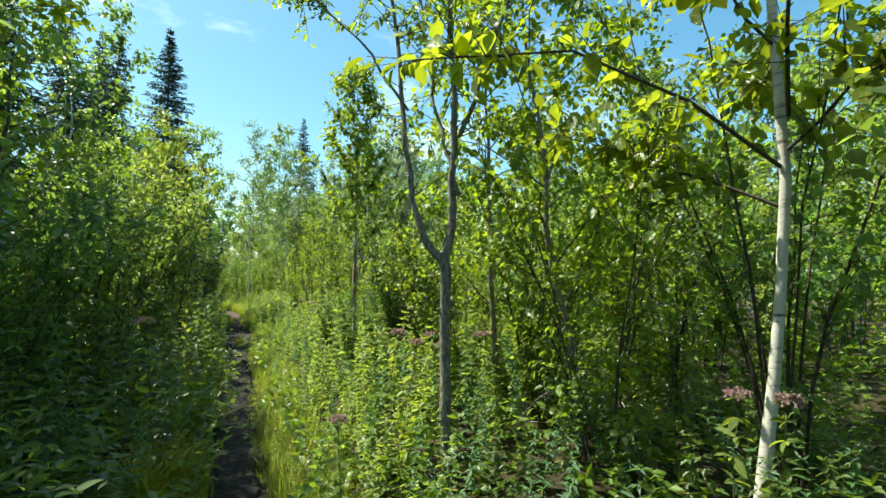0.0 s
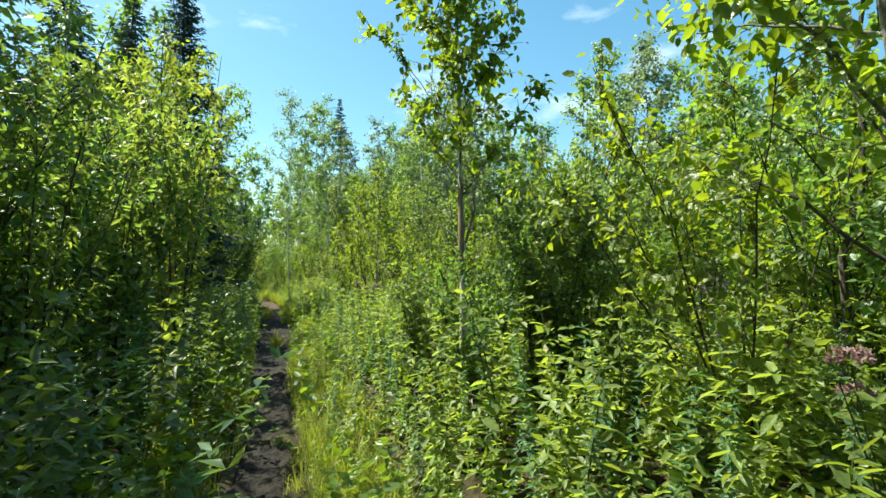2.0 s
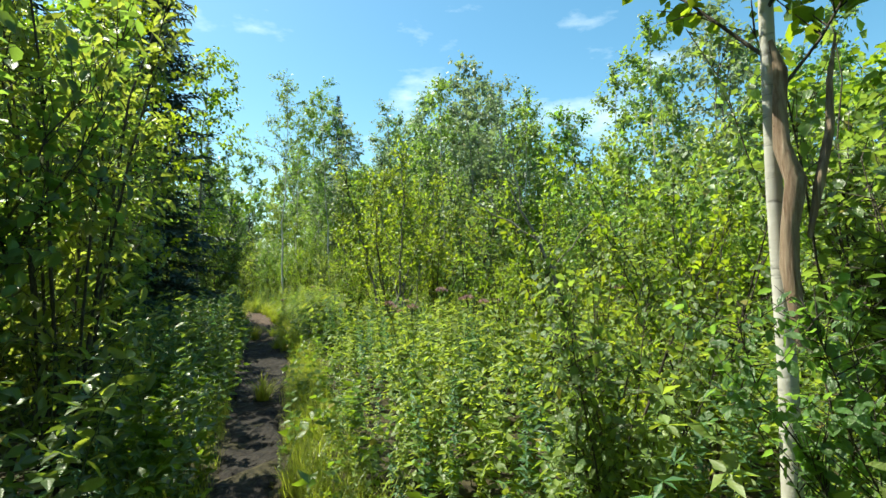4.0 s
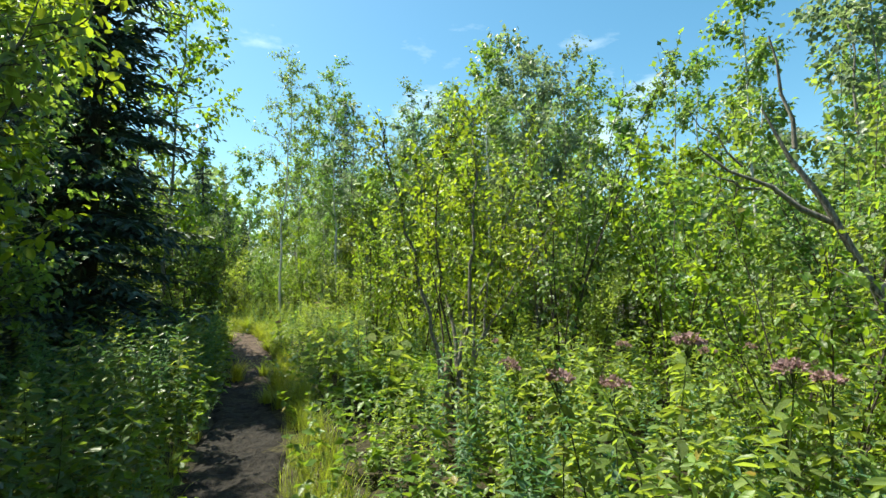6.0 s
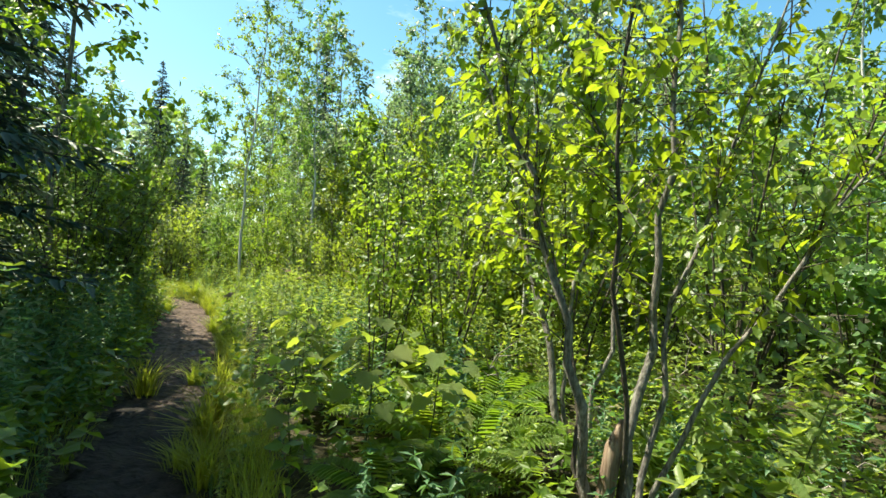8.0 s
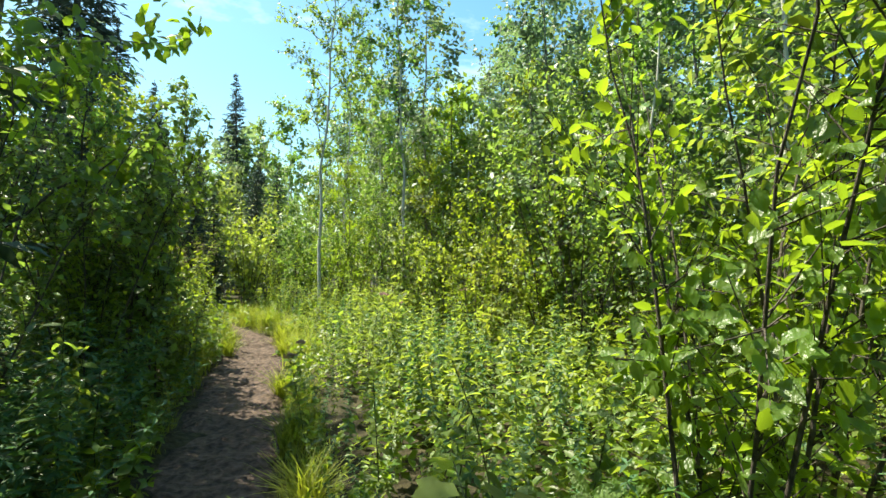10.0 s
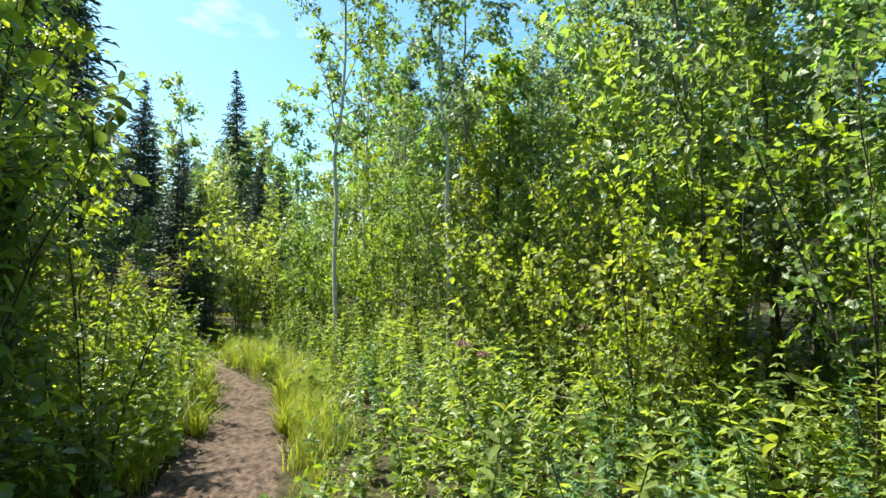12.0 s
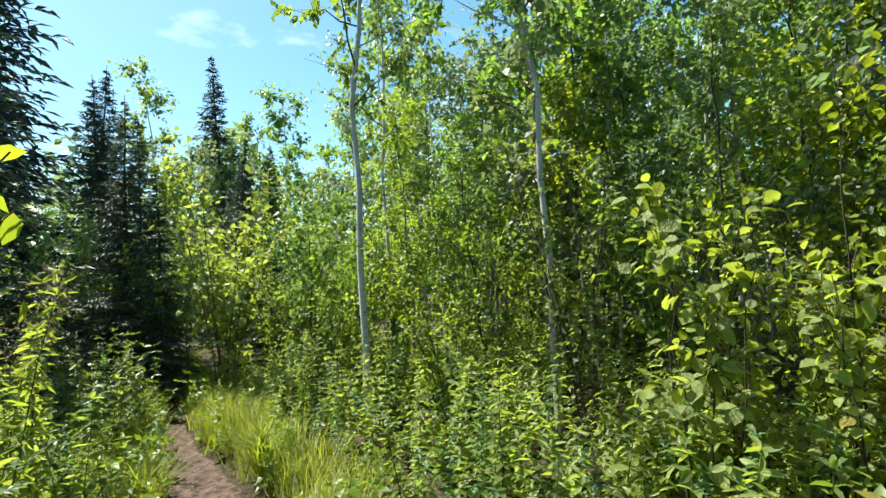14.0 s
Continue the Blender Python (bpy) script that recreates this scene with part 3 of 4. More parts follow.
def alder_clump():
    """Old many-stemmed alder with a split, broken foot."""
    root = new("alder_clump")
    crown, sprays = [], []
    stems = [((-.05, 0, -.05), (-.10, 0, .5), (-.22, 0, 1.1), (-.46, .1, 1.9), (-.70, .2, 2.7), (-.85, .3, 3.4)),
             ((.04, 0, -.05), (.10, 0, .5), (.20, .1, 1.2), (.25, .1, 2.0), (.3, .2, 2.9), (.2, .3, 3.7)),
             ((.08, .05, -.05), (.25, .1, .5), (.28, .1, 1.3), (.6, .2, 2.1), (.95, .2, 3.2)),
             ((-.02, .1, -.05), (-.1, .3, .8), (-.3, .6, 1.8), (-.4, .8, 3.0)),
             ((.02, -.05, -.05), (.02, -.1, .7), (-.15, -.25, 1.6), (-.1, -.3, 2.6), (.05, -.3, 3.3)),
             ((.1, 0, -.05), (.3, -.1, .8), (.75, -.2, 1.6), (1.2, -.2, 2.3))]
    for k, pts in enumerate(stems):
        pts = crooked(pts)
        wood, leaf = limb_with_leaves(np.array(pts), (.030, .030, .021, .016, .016, .016)[k], 64, 0.5, 0.05, 0.07, from_t=0.42, sides=8)
        part("stem", wood[:1], M_TWIG if k in (3, 4) else M_BARK, root, smooth=True)
        crown += leaf
        sprays += wood[1:]
    part("stub", [tube([(-.03, -.05, 0), (-.06, -.08, .3), (-.02, -.1, .62), (0.01, -.1, .75)], [.05, .045, .04, .012], 8, 0.2)], M_TORN, root, "broken stem stub of bare torn wood", smooth=True)
    part("stub", [tube([(.12, -.03, 0), (.2, -.06, .25), (.3, -.06, .45)], [.05, .04, .01], 8, 0.2)], M_DEAD, root, "broken grey stem stub", smooth=True)
    part("crown", crown, M_ALDER, root)
    twig_spray(sprays, root)
    return root


single(alder_clump(), -3.72, 14.1, "many-stemmed alder clump with a split broken foot", "shrub", size=0.9)


def leaning_alder():
    root = new("leaning_alder")
    crown, sprays = [], []
    stems = [((0, 0, -.05), (-.05, .08, .5), (-.16, .25, 1.1), (-.34, .5, 1.9), (-.55, .7, 2.6), (-.75, .9, 3.4)),
             ((.04, .05, -.05), (.02, .1, .8), (.15, .2, 1.7), (.1, .3, 2.8), (.0, .4, 3.8)),
             ((.06, 0, 0), (.3, .0, .9), (.35, .1, 1.6), (.1, .15, 2.4), (-.2, .2, 3.1))]
    for k, pts in enumerate(stems):
        pts = crooked(pts)
        wood, leaf = limb_with_leaves(np.array(pts), (.029, .017, .018)[k], 70, 0.5, 0.055, 0.09, from_t=0.35, sides=8)
        part("stem", wood[:1], M_BARK, root, smooth=True)
        crown += leaf
        sprays += wood[1:]
    part("crown", crown, M_ALDER, root)
    twig_spray(sprays, root)
    return root


single(leaning_alder(), -3.66, 15.2, "leaning alder with pale grey stems", "tree")


def dead_limb_tree():
    root = new("dead_alder")
    main = np.array([(0, 0, -.05), (-.05, 0, .9), (-.2, .05, 1.5), (-.45, .1, 2.1), (-.62, .15, 2.4), (-.75, .2, 2.75)])
    part("trunk", [tube(main, [.030, .028, .026, .022, .014, .006], 8, 0.08)], M_BARK, root, smooth=True)
    for a, b, r in (((-.38, .1, 1.95), (-1.15, .2, 2.45), .022), ((-.6, .12, 2.45), (-.72, .1, 3.2), .016), ((-.2, .05, 1.5), (.35, 0, 2.2), .018), ((-.8, .18, 2.2), (-1.2, .1, 2.3), .01), ((-.9, .18, 2.35), (-1.2, .3, 2.8), .008)):
        part("limb", [tube(line(a, b, 5, 0.02), np.linspace(r, r * 0.3, 5), 6, 0.1)], M_DEAD, root, smooth=True)
    return root


single(dead_limb_tree(), -1.18, 11.72, "dead grey alder with bare forked limbs", "tree", size=0.85)

slender = broadleaf(9.5, 0.042, 0.35, 1.35, 26, 0.09, M_BIRCH, M_WHITE, twigs=20, gap=0.06, lean=(0.25, 0.1), name="birch_tree")
single(slender, -10.1, 25.65, "slender white birch standing beside the trail", "tree")
copy_thing(slender, put(slender, -8.15, 25.5, 140, 0.95))
copy_thing(slender, put(slender, -10.6, 28.6, 60, 0.95))

# ---- spruces ----
near_spruce = spruce(9.6, 2.15, 0.12, blade=0.17, per=10, whorl_gap=0.27, bare=0.04)
single(near_spruce, -8.9, 15.7, "tall dark spruce with drooping boughs close to the trail", "spruce")
tall_spruce = [spruce(11.5, 2.5, 0.14), spruce(10.5, 2.0, 0.12)]
spread(tall_spruce, [(-11.4, 15.4, 0.88), (-21.2, 30.8, 1.6), (-13.6, 18.6, 1.0), (-21.2, 41.0, 1.16), (-24.4, 37.2, 0.95), (-7.9, 8.6, 1.0), (-10.4, 11.6, 1.0), (-15.5, 53.0, 1.86), (-20.0, 18.0, 1.2), (-20.0, 24.0, 1.2),
                     (-10.9, 9.6, 1.05), (-19.2, 28.4, 1.05), (-23.6, 31.0, 1.5), (-15.0, 25.7, 0.70), (-14.6, 27.5, 0.40), (-13.7, 27.2, 0.34), (-15.3, 28.7, 0.42), (-17.1, 30.4, 0.52), (-14.2, 31.2, 0.42), (-16.2, 33.2, 0.55), (-18.8, 31.6, 0.62), (-17.6, 35.4, 0.6)],
       "tall dark green spruce with drooping boughs", "spruce", "spruces beside the trail")

# ---- bushes and young trees ----
SINGLES = ((0.0, 3.6, 1.0), (1.6, 2.46, 0.8), (-1.32, 7.45, 0.9), (-3.72, 14.1, 1.1), (-3.6, 15.3, 0.8), (-1.18, 11.7, 0.8), (-10.1, 25.65, 0.8))
near_alder = [shrub(3.0, 7, 1.15, 0.067, M_ALDER, M_TWIG, gap=0.044, name="alder_bush"), shrub(2.6, 7, 1.0, 0.064, M_ALDER, M_TWIG, gap=0.044, name="alder_bush"),
              shrub(3.5, 8, 1.3, 0.07, M_BIRCH, M_TWIG, gap=0.046, shape=PLAIN, width=0.74, name="alder_bush")]
near_willow = [shrub(3.2, 8, 1.1, 0.095, M_WILLOW, M_BARK, width=0.36, gap=0.04, name="willow_bush"), shrub(3.8, 8, 1.2, 0.095, M_WILLOW, M_TWIG, width=0.38, gap=0.042, name="willow_bush")]
far_alder = [shrub(3.6, 7, 1.4, 0.145, M_ALDER, M_TWIG, twigs=42, gap=0.085, shape=PLAIN, width=0.72, name="alder_bush", twig_len=0.6, twig_sides=0),
             shrub(4.2, 7, 1.5, 0.145, M_WILLOW, M_TWIG, twigs=42, gap=0.085, shape=PLAIN, width=0.55, name="alder_bush", twig_len=0.6, twig_sides=0),
             shrub(3.8, 7, 1.4, 0.14, M_BIRCH, M_TWIG, twigs=42, gap=0.085, shape=PLAIN, width=0.7, name="alder_bush", twig_len=0.6, twig_sides=0)]

canopy = [broadleaf(5.2, 0.034, 0.20, 1.25, 22, 0.078, M_ALDER, M_BARK, twigs=22, gap=0.05, shape=OVAL, width=0.68, name="young_alder", twig_len=0.45, twig_sides=0),
          broadleaf(4.8, 0.032, 0.14, 1.2, 22, 0.072, M_BIRCH, M_TWIG, twigs=22, gap=0.05, shape=PLAIN, width=0.72, name="young_alder", twig_len=0.45, twig_sides=0)]
# Left-hand alders below y 5.5 stand mostly out of view, added for shade.
spread(canopy, [(0.55, 5.3, 1.0), (0.95, 6.4, 0.9), (1.15, 4.25, 1.0), (3.3, 3.0, 0.7), (2.5, 5.4, 1.0), (-3.5, 1.4, 1.35), (-4.1, 2.4, 1.3), (-4.5, 3.4, 1.35), (-4.8, 4.4, 1.3), (-5.1, 5.4, 1.25), (-5.9, 6.6, 0.8), (-2.8, -0.6, 1.3), (-6.2, 8.2, 0.72), (-3.9, 0.4, 1.3), (-9.3, 17.9, 1.3), (-9.7, 19.2, 0.72), (-10.4, 20.3, 0.62), (-10.9, 18.7, 1.0), (-11.6, 21.4, 0.75), (-11.2, 26.9, 0.6), (-9.9, 27.2, 0.75), (-8.9, 26.7, 0.7), (-7.6, 26.4, 0.75), (-6.7, 25.4, 0.8), (-5.3, 24.6, 1.0), (-4.4, 23.3, 1.0), (-3.7, 25.0, 1.1), (-5.6, 26.3, 1.0), (-4.5, 27.4, 1.1), (-7.0, 28.0, 0.95), (-9.0, 28.6, 0.9), (-7.0, 10.3, 0.9), (-6.9, 11.5, 1.0), (-7.7, 12.9, 1.0), (-7.7, 12.1, 1.0), (-8.2, 13.4, 1.0)],
       "young alder tree in full green leaf", "tree", "young alders beside the trail")
alder_places = [(-1.75, 11.95, 0.5), (-0.7, 12.4, 0.8), (-0.75, 7.9, 0.7), (-1.65, 8.2, 0.55), (-0.55, 7.25, 0.5), (-0.2, 8.5, 0.75), (-0.9, 8.9, 0.75), (1.2, 3.7, 1.1), (2.3, 3.4, 1.15), (0.9, 5.0, 1.05), (2.2, 5.2, 1.2), (2.6, 1.6, 1.1), (3.3, 2.6, 1.2), (0.2, 5.9, 0.9),
                (1.4, 7.0, 0.9), (2.6, 8.0, 1.0), (-1.9, 11.4, 0.7), (-2.4, 15.6, 1.15), (-5.0, 16.6, 0.9), (-4.4, 17.4, 1.1), (-4.3, 19.9, 0.85), (-3.2, 17.2, 1.3),
                (-6.2, 21.1, 0.75), (-5.0, 20.8, 0.9), (-5.3, 22.4, 1.1), (-6.6, 23.6, 1.0), (-8.3, 17.0, 0.8), (-8.9, 18.4, 0.85), (-9.7, 20.5, 0.95), (-9.2, 19.4, 0.8), 
                (-10.6, 26.3, 0.8), (-9.3, 25.9, 0.85), (-7.9, 25.0, 0.8), (-7.2, 24.6, 0.9), (-6.0, 24.7, 1.0), (-12.2, 28.2, 0.7), (-10.4, 28.2, 1.0), (-8.3, 27.6, 1.1), (-5.2, 23.4, 0.9), (-4.2, 21.6, 1.1)]
alder_places += belt(3.0, 13.0, 4.2, 7.5, 12, 1.3, 0.75, 1.1, SINGLES)
spread(near_alder, alder_places, "leafy green alder bush with many thin stems", "bush", "alder bushes")
willow_places = [(-5.35, 9.3, 1.05), (-5.5, 8.2, 0.95), (-6.3, 10.6, 1.1), (-4.2, 6.2, 0.8), (-5.0, 4.8, 0.9), (-4.1, 2.9, 0.8), (-6.0, 6.6, 0.9), (-4.75, 8.7, 1.1),
                 (-7.2, 9.6, 1.0)]
spread(near_willow, willow_places, "yellow-green willow bush with narrow leaves", "bush", "willow bushes")
far_places = belt(4, 17, 6.5, 13, 34, 1.6, 0.9, 1.25) + belt(17, 30, 4.2, 11, 22, 1.6, 0.7, 1.1) + belt(1, 26, -9.0, -4.2, 22, 1.5, 0.7, 1.0, ((-9.0, 15.4, 1.6),)) + belt(-6, 2, 2.5, 8, 8, 1.5, 0.9, 1.2) + belt(-6, 2, -8, -2.5, 7, 1.5, 0.8, 1.1) + belt(25.6, 36, -7, -1.1, 20, 1.1, 0.55, 0.8) + belt(26, 37, 0.6, 5, 20, 1.1, 0.6, 0.9)
far_places += belt(8, 19, 4.2, 9.0, 32, 1.0, 0.42, 0.62, SINGLES)
far_places += [(-14.0, 27.3, 0.6), (-15.0, 28.1, 0.65), (-13.2, 29.4, 0.6), (-16.2, 28.8, 0.7), (-14.4, 30.2, 0.6)]
spread(far_alder, far_places, "tall green alder thicket bush", "bush", "thicket bushes")

thick = [shrub(2.4, 10, 0.85, 0.068, M_BIRCH, M_TWIG, twigs=46, gap=0.042, name="dense_bush")]
spread(thick, [(-0.72, 7.35, 0.82), (-0.15, 7.75, 0.85), (-1.75, 7.7, 0.55), (-1.15, 6.95, 0.55), (-0.5, 6.95, 0.62), (-3.5, 3.7, 0.95), (-3.9, 4.7, 1.0), (-4.25, 5.7, 1.05), (-4.6, 6.7, 1.1), (-4.9, 7.7, 1.15), (-6.2, 10.9, 1.15), (-9.1, 18.9, 1.1), (-9.9, 19.9, 1.1), (-3.0, 2.7, 0.9)], "dense dark green bush beside the trail", "bush", "dense bushes")
sallow = shrub(1.9, 7, 0.55, 0.088, M_MAPLE, M_TWIG, twigs=26, gap=0.055, shape=ROUND, width=0.72, name="sallow_bush", twig_len=0.3)
spread([sallow], [(-7.5, 23.3, 1.0), (-6.9, 22.9, 0.85), (-5.95, 21.6, 0.9)], "low bush with broad pale green leaves", "bush", "broad-leaved bushes")


def fallen_branch(length):
    root = new("fallen_branch")
    p = line((0, 0, 0.02), (length, 0.1, 0.55 * length), 8, 0.035)
    part("stem", [tube(p, np.linspace(0.016, 0.004, 8), 6, 0.12)], M_DEAD, root, smooth=True)
    for k in range(5):
        a = p[2 + k]
        part("twig", [tube(line(a, a + np.array([R.uniform(0.05, 0.3), R.uniform(-0.3, 0.3), R.uniform(-0.05, 0.3)]), 4, 0.02), [0.006, 0.005, 0.003, 0.0015], 4)], M_DEAD, root, smooth=True)
    return root


spread([fallen_branch(1.1), fallen_branch(0.8)], [(-3.9, 16.9, 1.0), (-3.2, 16.4, 1.1), (-7.2, 22.6, 0.9), (-6.9, 22.2, 0.9), (-6.3, 22.9, 1.0), (-0.9, 6.9, 0.9), (-0.2, 7.2, 1.0), (0.4, 4.5, 1.1), (0.8, 5.6, 1.2), (1.3, 3.2, 1.1), (-1.4, 12.6, 1.0), (-2.8, 14.0, 1.0), (-2.6, 15.0, 1.2), (-4.6, 17.9, 1.0)],
       "bare grey fallen branch propped in the undergrowth", "branch", "fallen branches")

# ---- forest ----
forest = [broadleaf(9.0, 0.060, 0.10, 1.8, 13, 0.185, M_BIRCH, M_WHITE, twigs=30, gap=0.115, twig_len=0.85, twig_sides=0),
          broadleaf(10.5, 0.065, 0.13, 2.0, 13, 0.195, M_ASPEN_HAZE, M_BARK, twigs=30, gap=0.115, twig_len=0.9, twig_sides=0, name="aspen_tree"),
          broadleaf(8.0, 0.055, 0.07, 1.7, 13, 0.18, M_ALDER, M_TWIG, twigs=30, gap=0.115, twig_len=0.85, twig_sides=0, name="alder_tree"),
          broadleaf(11.5, 0.070, 0.15, 1.8, 13, 0.195, M_BIRCH, M_WHITE, twigs=30, gap=0.115, twig_len=0.85, twig_sides=0)]
young = [broadleaf(7.6, 0.040, 0.12, 1.25, 20, 0.115, M_BIRCH, M_WHITE, twigs=26, gap=0.08, twig_len=0.6, twig_sides=0, name="young_birch"),
         broadleaf(8.2, 0.045, 0.18, 1.3, 20, 0.115, M_ASPEN_HAZE, M_BARK, twigs=26, gap=0.08, twig_len=0.6, twig_sides=0, name="young_aspen")]
spread(young, belt(17.5, 30, 4.4, 8.5, 42, 0.95, 0.74, 0.92, SINGLES), "slim young tree with a thin pale trunk", "tree", "young trees")
tree_places = belt(19, 36, 7.5, 14, 26, 1.6, 0.66, 0.84)
tree_places += belt(2, 19, 11, 22, 42, 2.0, 0.62, 0.80) + belt(2, 22, -20, -12, 13, 2.6, 0.7, 0.95) + belt(26, 34, 12, 26, 16, 2.4, 0.75, 0.95)
tree_places += belt(30, 46, -12, -3, 14, 2.2, 0.42, 0.58) + belt(36, 50, -2, 10, 22, 2.4, 0.75, 1.0) + belt(40, 58, -14, 4, 14, 3.0, 0.7, 0.95)
# The four from (-5.2, 2.0) to (-4.6, 0.4) are unseen, placed to block sun.
tree_places += belt(-8, 2, 8, 18, 8, 2.4, 0.8, 1.0) + belt(-8, 2, -16, -8, 7, 2.4, 0.8, 1.0) + [(-17.5, 46.5, 1.45), (-14.8, 45.0, 1.3), (-19.6, 44.0, 1.25), (-8.1, 27.4, 0.8), (-7.6, 28.6, 0.74), (-14.0, 20.0, 1.1), (-16.4, 30.6, 0.5), (-14.6, 28.9, 0.4), (-17.5, 33.0, 0.55), (-5.2, 2.0, 0.9), (-5.9, 3.9, 0.9), (-6.9, 5.6, 0.9), (-4.6, 0.4, 0.95), (-10.6, 13.9, 0.72), (-1.0, 25.4, 0.85), (-5.1, 30.1, 0.95), (8.5, 32.1, 1.0), (3.2, 27.0, 0.85), (6.9, 23.0, 0.75), (-2.6, 27.6, 0.88), (1.0, 28.5, 0.85), (5.5, 30.0, 0.95), (-3.6, 32.6, 1.0), (3.8, 18.2, 0.66), (5.6, 20.0, 0.72), (8.6, 26.5, 0.85), (11.0, 24.0, 0.85)]
spread(forest, tree_places, "leafy birch or aspen of the surrounding forest", "tree", "forest trees")


def far_woods():
    """The wooded distance all round, past the trees that can be told apart."""
    pos = []
    for ring, count in ((38, 70), (48, 90), (60, 110), (80, 130)):
        for k in range(count):
            a = 2 * math.pi * (k + R.uniform(0, 1)) / count
            x, y = -6 + math.cos(a) * ring * R.uniform(0.92, 1.08), 14 + math.sin(a) * ring * R.uniform(0.92, 1.08)
            if 30 < y < 52 and -22 < x < -8 and ring < 45:
                continue
            h = R.uniform(6.5, 11.0) * (0.7 + ring / 110)
            n = 150
            u = R.uniform(0, 1, n)
            rad = (1.9 + ring / 40) * np.sqrt(R.uniform(0.1, 1, n)) * (1 - 0.75 * np.clip(u - 0.35, 0, 1) ** 1.2 / 0.6)
            an = R.uniform(0, 2 * math.pi, n)
            pos.append(np.stack([x + np.cos(an) * rad, y + np.sin(an) * rad, u * h + 0.1], -1))
    pos = np.concatenate(pos)
    way = unit(sphere_ways(len(pos)) + np.array([0, 0, -0.2]))
    ob = new("far_woods", mesh_of("far_woods", [leaves(pos, way, unit(sphere_ways(len(pos)) * 0.7 + np.array([0, 0, 1.0])), R.uniform(0.5, 1.1, len(pos)), 0.7, PLAIN)], M_ASPEN_HAZE))
    tagged(ob, "distant green woods closing the view all round, haze put into their colour", "woods", kind="stuff")


far_woods()

# ---- herbs, grass and ferns ----
def flowering_herb(height, flower, leaf_mat=M_HERB, tiers=10, per=4, leaf_len=0.105, width=0.42):
    root = new("flowering_herb")
    st, lf, tip = herb_chunks(height, tiers, per, leaf_len, width, shape=ROUND)
    heads, stalks = blossom_chunks(tip, 0.055, 46)
    part("stem", [st] + stalks, M_STEM, root, smooth=True)
    part("leaves", [lf], leaf_mat, root)
    part("flower_head", heads, flower, root, "clustered flower head")
    return root


pink = [flowering_herb(1.0, M_PINK), flowering_herb(0.92, M_PINK), flowering_herb(1.08, M_PINK, per=4)]
pink_places = [(-3.1, 11.1, 0.95), (-2.9, 11.0, 0.98), (-2.7, 11.1, 1.0), (-2.4, 10.8, 1.0), (-3.3, 11.9, 0.92), (-0.5, 3.8, 0.95), (-0.35, 3.95, 0.92), (0.05, 4.0, 0.95), (-2.15, 3.75, 1.05), (0.05, 4.6, 0.9), (-0.1, 4.75, 0.85), (0.3, 4.5, 0.85), (0.55, 4.25, 0.95), (-0.5, 2.6, 0.8), (1.35, 2.1, 0.85), (1.15, 2.0, 0.9), (-1.3, 11.4, 1.0), (-0.75, 11.6, 1.0),
               (-2.15, 11.0, 0.95), (-3.1, 12.2, 0.85), (-2.6, 12.5, 0.85), (-2.0, 12.4, 0.9), (-1.5, 12.9, 0.95), (-3.3, 13.2, 0.8), (-7.4, 21.2, 0.95), (-7.2, 21.6, 0.9), (-6.4, 22.0, 0.9), (-7.5, 19.0, 0.7), (-7.1, 18.4, 0.75)]
spread(pink, pink_places, "tall herb with a dusty pink flower head", "wildflower", "pink flowering herbs")

leafy = []
for k in range(7):
    root = new("leafy_herb")
    h = (0.85, 0.95, 0.75, 1.0, 0.8, 0.9, 0.7)[k]
    mat = (M_HERB, M_HERB, M_NETTLE_SHADE, M_HERB, M_NETTLE_SHADE, M_BLUE_SHADE, M_HERB)[k]
    st, lf, tip = herb_chunks(h, (12, 13, 12, 12, 14, 18, 11)[k], (4, 4, 4, 3, 4, 5, 4)[k], (.095, .09, .08, .11, .07, .055, .10)[k], (.40, .36, .50, .44, .50, .38, .46)[k], shape=ROUND)
    part("stem", [st], M_STEM, root, smooth=True)
    part("leaves", [lf], mat, root)
    leafy.append(root)
herb_places = [p for p in belt(1.5, 26.0, 0.95, 2.4, 150, 0.16, 0.75, 1.1, SINGLES[:1]) if p[0] < 0.1 or p[1] > 4.8] + belt(1.5, 26.0, -1.5, -0.5, 110, 0.16, 0.8, 1.15)
herb_places = [p for p in herb_places if not (-5.4 < p[0] < -3.4 and 13.0 < p[1] < 17.2)]
herb_places = [p for p in herb_places if not (9.8 < p[1] < 14.4 and 0.0 < side_of(p[0], p[1]) < 0.9)]
spread(leafy, herb_places, "leafy green herb standing in the undergrowth", "herb", "herbs along the trail")


tall = new("tall_weed")
st, lf, tip = herb_chunks(1.55, 26, 4, 0.12, 0.26, low=0.1)
plume = [leaves(tip + R.normal(0, 1, (90, 3)) * np.array([0.05, 0.05, 0.12]) - np.array([0, 0, 0.08]), sphere_ways(90), sphere_ways(90), 0.03, 0.5, PLAIN)]
part("stem", [st], M_STEM, tall, smooth=True)
part("leaves", [lf], M_HERB, tall)
tagged(part("plume", plume, M_SEED, tall, "pale seed plume"), kind="stuff")
spread([tall], belt(20.0, 24.5, -1.7, -0.75, 34, 0.14, 0.75, 1.08) + belt(17.0, 20.0, -1.9, -1.0, 10, 0.2, 0.7, 0.95), "tall pale green weed with a feathery top", "weed", "tall weeds beside the trail")


def hollow(places):
    """Keeps the ferny hollow by the alder clump low."""
    return [(x, y, s * 0.5) if -5.4 < x < -3.4 and 13.0 < y < 17.2 else (x, y, s) for x, y, s in places]


def trodden(places):
    """Keeps the right-hand verge low where walkers step aside from the mud."""
    return [(x, y, s * 0.5) if 9.8 < y < 14.4 and 0.0 < side_of(x, y) < 0.85 else (x, y, s) for x, y, s in places]


